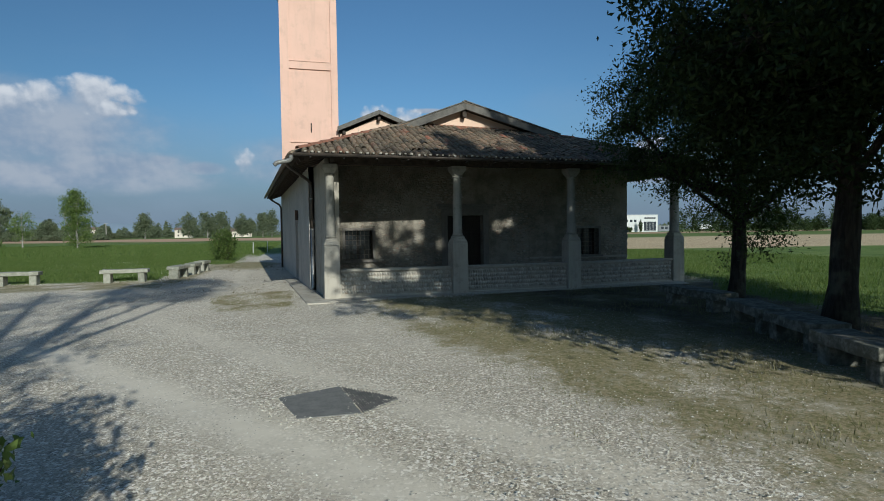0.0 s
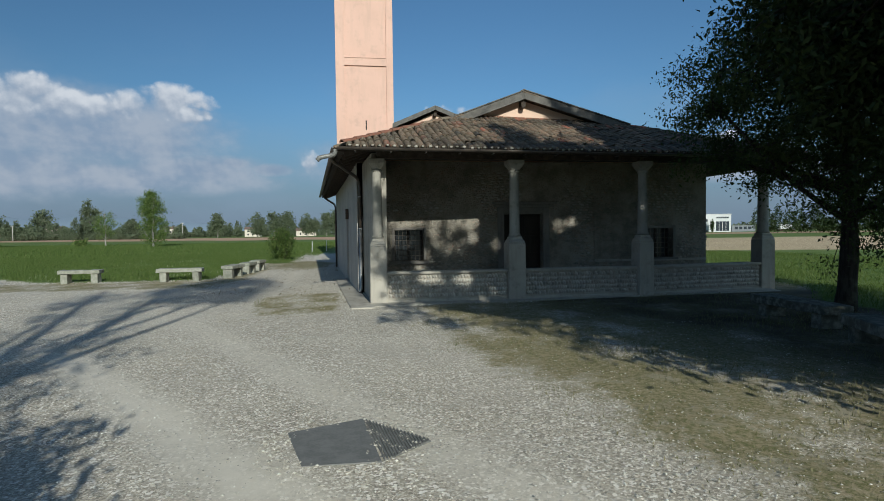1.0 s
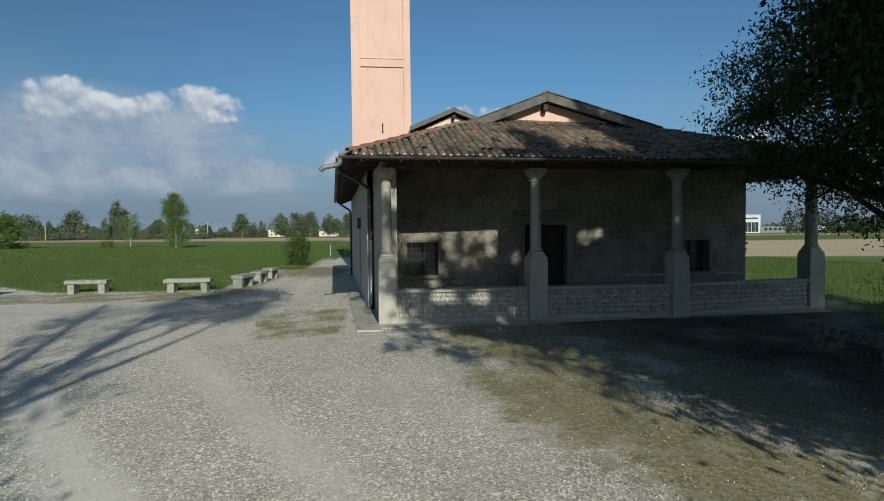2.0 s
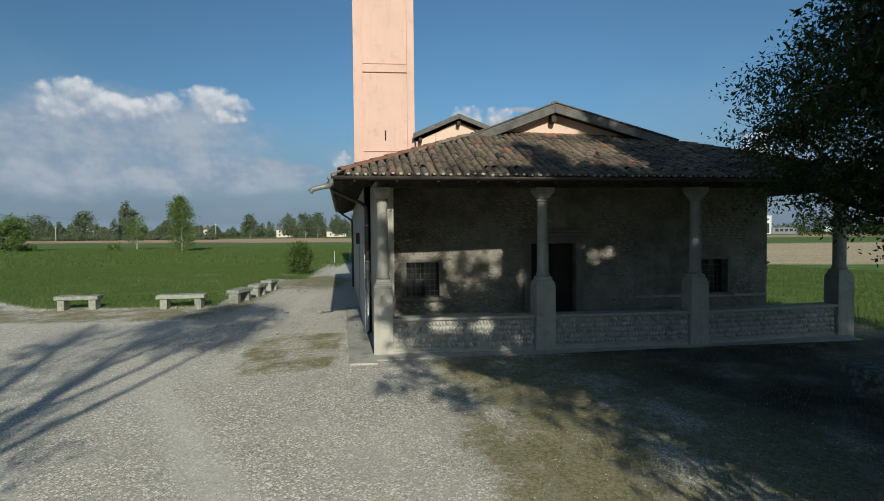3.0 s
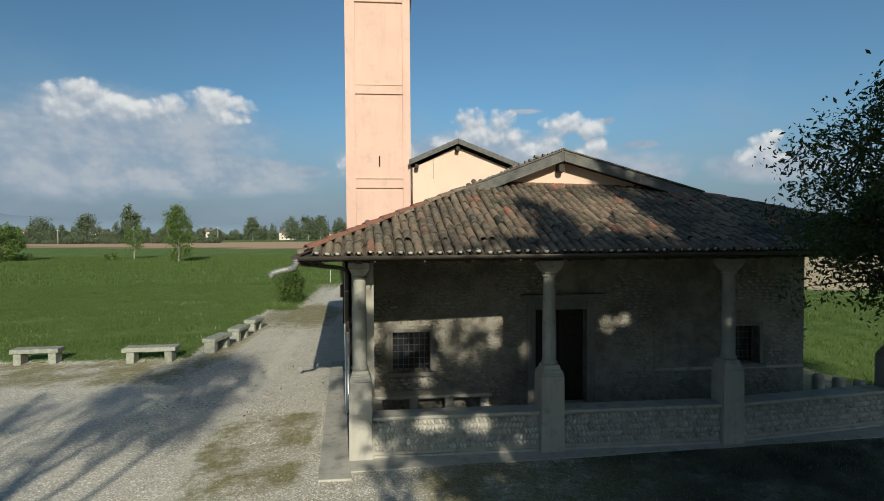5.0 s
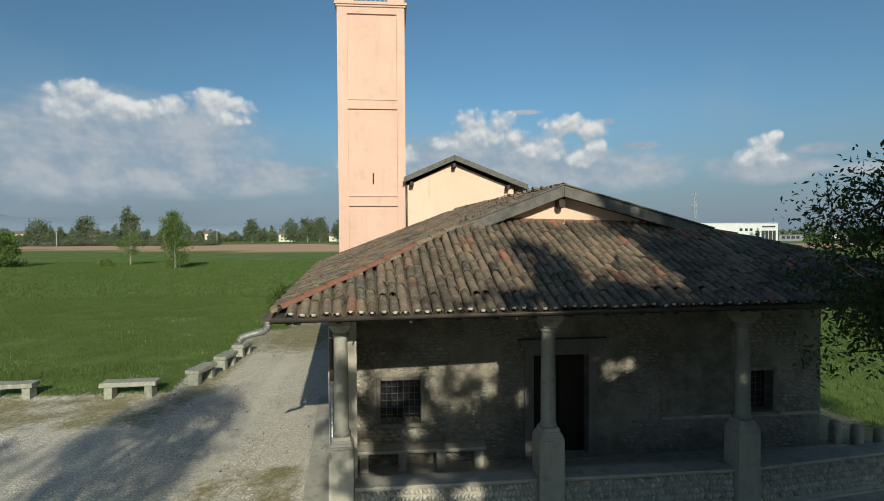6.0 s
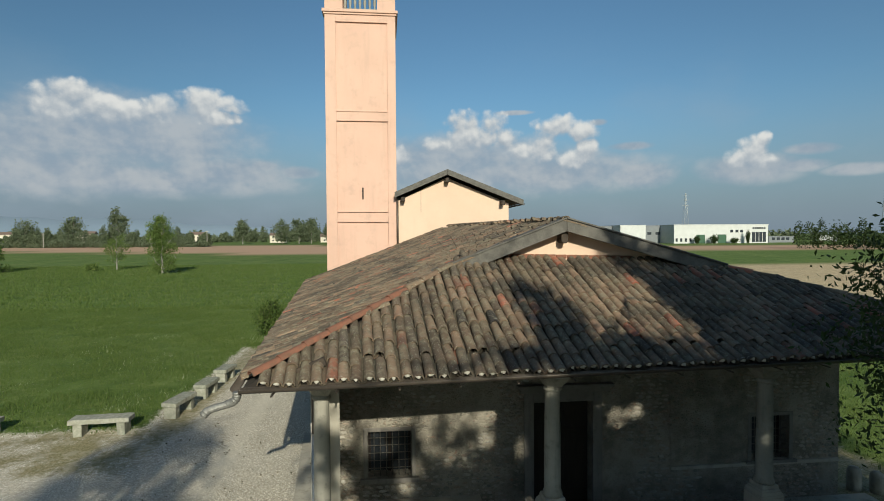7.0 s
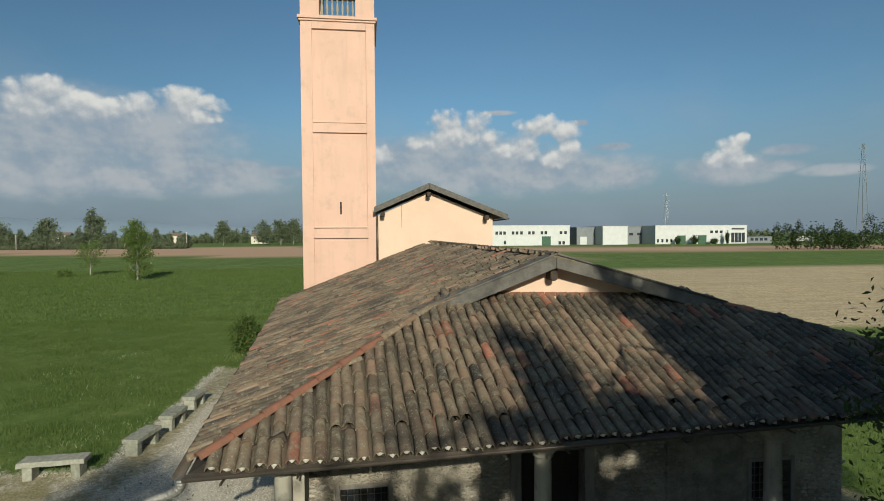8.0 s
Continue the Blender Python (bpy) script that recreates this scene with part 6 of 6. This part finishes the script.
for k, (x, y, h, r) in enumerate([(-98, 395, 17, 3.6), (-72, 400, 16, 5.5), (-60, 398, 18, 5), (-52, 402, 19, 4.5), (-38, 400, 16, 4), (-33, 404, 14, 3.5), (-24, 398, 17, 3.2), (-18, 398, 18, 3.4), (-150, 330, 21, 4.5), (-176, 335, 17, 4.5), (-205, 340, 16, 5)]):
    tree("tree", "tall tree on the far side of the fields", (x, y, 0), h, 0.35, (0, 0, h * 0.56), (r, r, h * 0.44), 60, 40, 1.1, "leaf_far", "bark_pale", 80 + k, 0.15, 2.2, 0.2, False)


def hall(name, label, x0, x1, y, deep, high, wall, wins, doors=()):
    """A flat-roofed works hall with its windows and gates on the near side."""
    ob = thing(name, label, "factory", (x0, y, 0))
    part("wall", Build().box(x0, x1, y, y + deep, 0, high).mesh("wall", wall), ob)
    part("roof_edge", Build().box(x0 - 0.2, x1 + 0.2, y - 0.2, y + deep + 0.2, high, high + 0.35).mesh("roof_edge", wall), ob)
    for x, z, w, h in wins:
        part("window", Build().box(x, x + w, y - 0.08, y + 0.02, z, z + h).mesh("window", "dark_glass"), ob)
    for x, w, h, mat in doors:
        part("gate", Build().box(x, x + w, y - 0.1, y + 0.02, 0, h).mesh("gate", mat), ob)
    return ob


hall("factory_hall", "long white flat-roofed factory hall with small windows", 66, 110, 290, 30, 10.6, "white_wall",
     [(x - 0.7, 6.0, 1.45, 1.7) for x in (69.1, 71.3, 73.4, 78.1, 80.3, 82.8, 87.2, 89.4, 94.2, 96.4, 105.0, 107.6)] + [(73.0, 0.8, 1.2, 2.0), (103.6, 0.4, 1.4, 1.8), (105.8, 0.4, 1.4, 1.8)], [(94.2, 5.0, 4.9, "green_gate")])
hall("factory_hall", "dark grey flat-roofed factory hall", 118, 133, 300, 30, 9.6, "grey_wall", [], [(120, 4, 4.5, "white_wall")])
hall("factory_hall", "white flat-roofed factory hall", 129, 143.5, 290, 30, 10.0, "white_wall", [], [])
hall("factory_hall", "dark grey flat-roofed factory hall", 144, 168, 305, 30, 10.0, "grey_wall", [(147 + 5 * i, 5, 2.5, 1.5) for i in range(4)])
hall("factory_hall", "long white flat-roofed factory hall with glazed corner", 160, 216, 290, 30, 10.2, "white_wall",
     [(x - 0.8, 6.0, 1.7, 1.5) for x in (194.0, 197.1, 199.9)] + [(x - 0.6, 1.0, 1.2, 1.9) for x in (161.5, 164.2, 166.9, 169.6)] + [(206.2 + 2.2 * i, 0.6, 1.9, 5.6) for i in range(4)], [(173, 5.2, 4.8, "green_gate"), (185.7, 5.2, 4.9, "green_gate")])
sign = thing("factory_sign", "dark bar lettering on a white factory front", "sign", (206, 289.8, 8))
for i in range(6):
    part("bar", Build().box(206.5 + i * 1.35, 207.5 + i * 1.35, 289.75, 289.95, 8.0, 8.9).mesh("bar", "dark_glass"), sign)
hall("factory_hall", "small low white building beside the road", 224, 240, 300, 12, 3.4, "grey_wall", [(226 + 3 * i, 1.4, 2, 1.6) for i in range(4)])
for x, wide_, tall_ in ((171, 1.6, 4.2), (181, 2.6, 4.4), (201, 1.3, 7.0), (193, 2.2, 2.6)):
    shrub("shrub", "dark bush in front of the factory", (x, 286, 0), wide_, tall_, 1500, 0.5, "leaf_dark", int(x), 20)


def lorry(x, y):
    ob = thing("lorry", "white lorry parked by the factory", "lorry", (x, y, 0))
    part("body", Build().box(x, x + 9, y, y + 2.5, 1.2, 4.0).mesh("body", "white_wall", 0.08), ob)
    part("cab", Build().box(x + 9.1, x + 11.2, y, y + 2.5, 0.7, 3.2).mesh("cab", "grey_wall", 0.15), ob)
    for dx in (1.2, 2.6, 9.9):
        wheel = Build().tube([(x + dx, y - 0.05, 0.5), (x + dx, y + 2.5, 0.5)], 0.5, 14)
        part("wheel", wheel.mesh("wheel", "iron"), ob)


lorry(243, 285)


def pylon(x, y, high, base):
    """A lattice mast with crossarms."""
    ob = thing("pylon", "slender lattice power pylon far off", "pylon", (x, y, 0))
    b = Build()
    for sx in (-1, 1):
        for sy in (-1, 1):
            b.tube([(x + sx * base, y + sy * base, 0), (x + sx * 0.4, y + sy * 0.4, high)], 0.16, 4)
    for k in range(12):
        u, w = k / 12, (k + 1) / 12
        s0, s1 = base * (1 - u) + 0.4 * u, base * (1 - w) + 0.4 * w
        b.tube([(x - s0, y - s0, high * u), (x + s1, y - s1, high * w)], 0.09, 4)
        b.tube([(x + s0, y - s0, high * u), (x - s1, y - s1, high * w)], 0.09, 4)
    part("mast", b.mesh("mast", "steel"), ob)
    for z in (0.72, 0.84, 0.95):
        part("crossarm", Build().tube([(x - base * 1.3, y, high * z), (x + base * 1.3, y, high * z)], 0.2, 4).mesh("crossarm", "steel"), ob)


pylon(406, 700, 61, 4)
pylon(301, 300, 60, 2.4)


def house(x, y, wide, deep, high, wall, turn):
    """A far farmhouse under a pitched roof."""
    ob = thing("house", "pale farmhouse with a tiled roof among trees", "house", (x, y, 0))
    m = pose(x, y, 0, 0, 0, turn)
    part("wall", Build().box(-wide / 2, wide / 2, -deep / 2, deep / 2, 0, high, m).mesh("wall", wall), ob)
    ridge = Build().add([m @ Vector(p) for p in ((-wide / 2 - 0.4, -deep / 2 - 0.4, high), (wide / 2 + 0.4, -deep / 2 - 0.4, high), (wide / 2 + 0.4, deep / 2 + 0.4, high), (-wide / 2 - 0.4, deep / 2 + 0.4, high),
                                                (-wide / 2 - 0.4, 0, high + deep * 0.25), (wide / 2 + 0.4, 0, high + deep * 0.25))], [(0, 1, 5, 4), (2, 3, 4, 5), (1, 2, 5), (3, 0, 4), (3, 2, 1, 0)])
    part("roof", ridge.mesh("roof", "house_roof"), ob)
    for i in range(3):
        for z in (1.2, 4.0):
            if z + 1.4 < high:
                part("window", Build().box(-wide / 2 + wide * (i + 0.6) / 3.4, -wide / 2 + wide * (i + 0.6) / 3.4 + 1.1, -deep / 2 - 0.06, -deep / 2 + 0.02, z, z + 1.4, m).mesh("window", "dark_glass"), ob)


for x, y, w, d, h, mat, t in ((-152, 470, 12, 9, 7, "house_wall", 8), (-238, 470, 12, 9, 8, "house_wall", 10), (-88, 470, 12, 9, 6, "house_wall", 0), (-45, 470, 16, 10, 4.5, "house_wall", 4), (-330, 520, 16, 10, 8, "house_wall", 0)):
    house(x, y, w, d, h, mat, t)


def pole(x, y, high, label="thin grey pole at the edge of the field"):
    ob = thing("utility_pole", label, "pole", (x, y, 0))
    part("shaft", Build().lathe([(0.22, 0), (0.12, high)], (x, y, 0), 8).mesh("shaft", "concrete_pole", smooth=True), ob)
    part("crossarm", Build().box(x - 0.9, x + 0.9, y - 0.06, y + 0.06, high - 0.5, high - 0.35).mesh("crossarm", "concrete_pole"), ob)


for x, y, h in ((-92, 300, 8.5), (-172, 300, 7.5), (-120, 310, 7), (-232, 305, 7.5)):
    pole(x, y, h)
for x, y in ((-4.9, 47), (-4.0, 52)):
    tagged(new("stake", Build().tube([(x, y, -0.1), (x + 0.03, y, 1.0)], 0.03, 6).mesh("stake", "white_wall")), "short white stake in the meadow", "stake", "stakes in the meadow")

# ---- small pieces of walls and roof ----
for par, p, q, way, n in PARAPETS:
    length = (q - p).length
    r = random.Random(int(length * 1000))
    rows = 5
    for row in range(rows):
        x = 0.03
        while x < length - 0.06:
            w = r.uniform(0.05, 0.085)
            c = p + way * (x + w / 2) + n * (0.105 + r.uniform(-0.006, 0.008)) + Vector((0, 0, 0.15 + row * 0.108 + r.uniform(-0.006, 0.006)))
            ob = part("cobble", cob[r.randrange(6)], par)
            tilt = (0.5 if row % 2 else -0.5) + r.uniform(-0.3, 0.3)
            m3 = Matrix((way, n, Vector((0, 0, 1)))).transposed()
            ob.matrix_basis = Matrix.Translation(c) @ (m3 @ Matrix.Rotation(tilt, 3, "Y")).to_4x4() @ Matrix.Diagonal((w * 0.47, 0.042, 0.058 * r.uniform(0.85, 1.08), 1))
            x += w

# river stones bedded in the porch wall
r = random.Random(5)
spots = []
for row in range(44):
    x = XW0 + 0.05 + r.uniform(0, 0.1)
    while x < XW1 - 0.08:
        w = r.uniform(0.07, 0.22)
        z = 0.06 + row * 0.075 + r.uniform(-0.014, 0.014)
        bare = noise.noise(Vector((x * 0.8, 0.0, z * 0.9 + 4))) + (0.22 if x > 7.35 else 0.0) + (0.1 if x < 3 else 0.0)
        clear = all(not (h[0] - 0.22 < x + w / 2 < h[1] + 0.22 and h[2] - 0.16 < z < h[3] + 0.42) for h in (DOOR, WIN_L, WIN_R))
        field = 5.8 < x + w / 2 < 7.45 and z > 0.8
        if bare > 0.06 and clear and not field:
            spots.append((x + w / 2, z, w))
        x += w + r.uniform(0.0, 0.05)
front_wall = next(o for o in church.children if o.name.startswith("front_wall"))
bulk_m = []
wall_cob = []
for me in cob:
    own = me.copy()
    own.materials[0] = MAT["bedded_stone"]
    wall_cob.append(own)
chosen = {id(s) for s in sorted(spots, key=lambda s: abs(s[0] - 2.2))[:290]}
for s in spots:
    x, z, w = s
    m = Matrix.Translation((x, WALL_Y + 0.004, z)) @ Matrix.Rotation(r.uniform(-0.2, 0.2), 4, "Y") @ Matrix.Diagonal((w * 0.5, 0.016, 0.036 * r.uniform(0.7, 1.15), 1))
    if id(s) in chosen:
        part("stone", wall_cob[r.randrange(6)], front_wall).matrix_basis = m
    else:
        bulk_m.append(m)
stone_v, stone_f = [tuple(v.co) for v in cob[0].vertices], [tuple(q.vertices) for q in cob[0].polygons]
bulk("masonry", bulk_m, (stone_v, stone_f), "wall_stone", front_wall, "river stones bedded in the wall")

for m in FRONT_TILES:
    ob = part("roof_tile", tile_me, deck_front)
    ob.matrix_basis = m
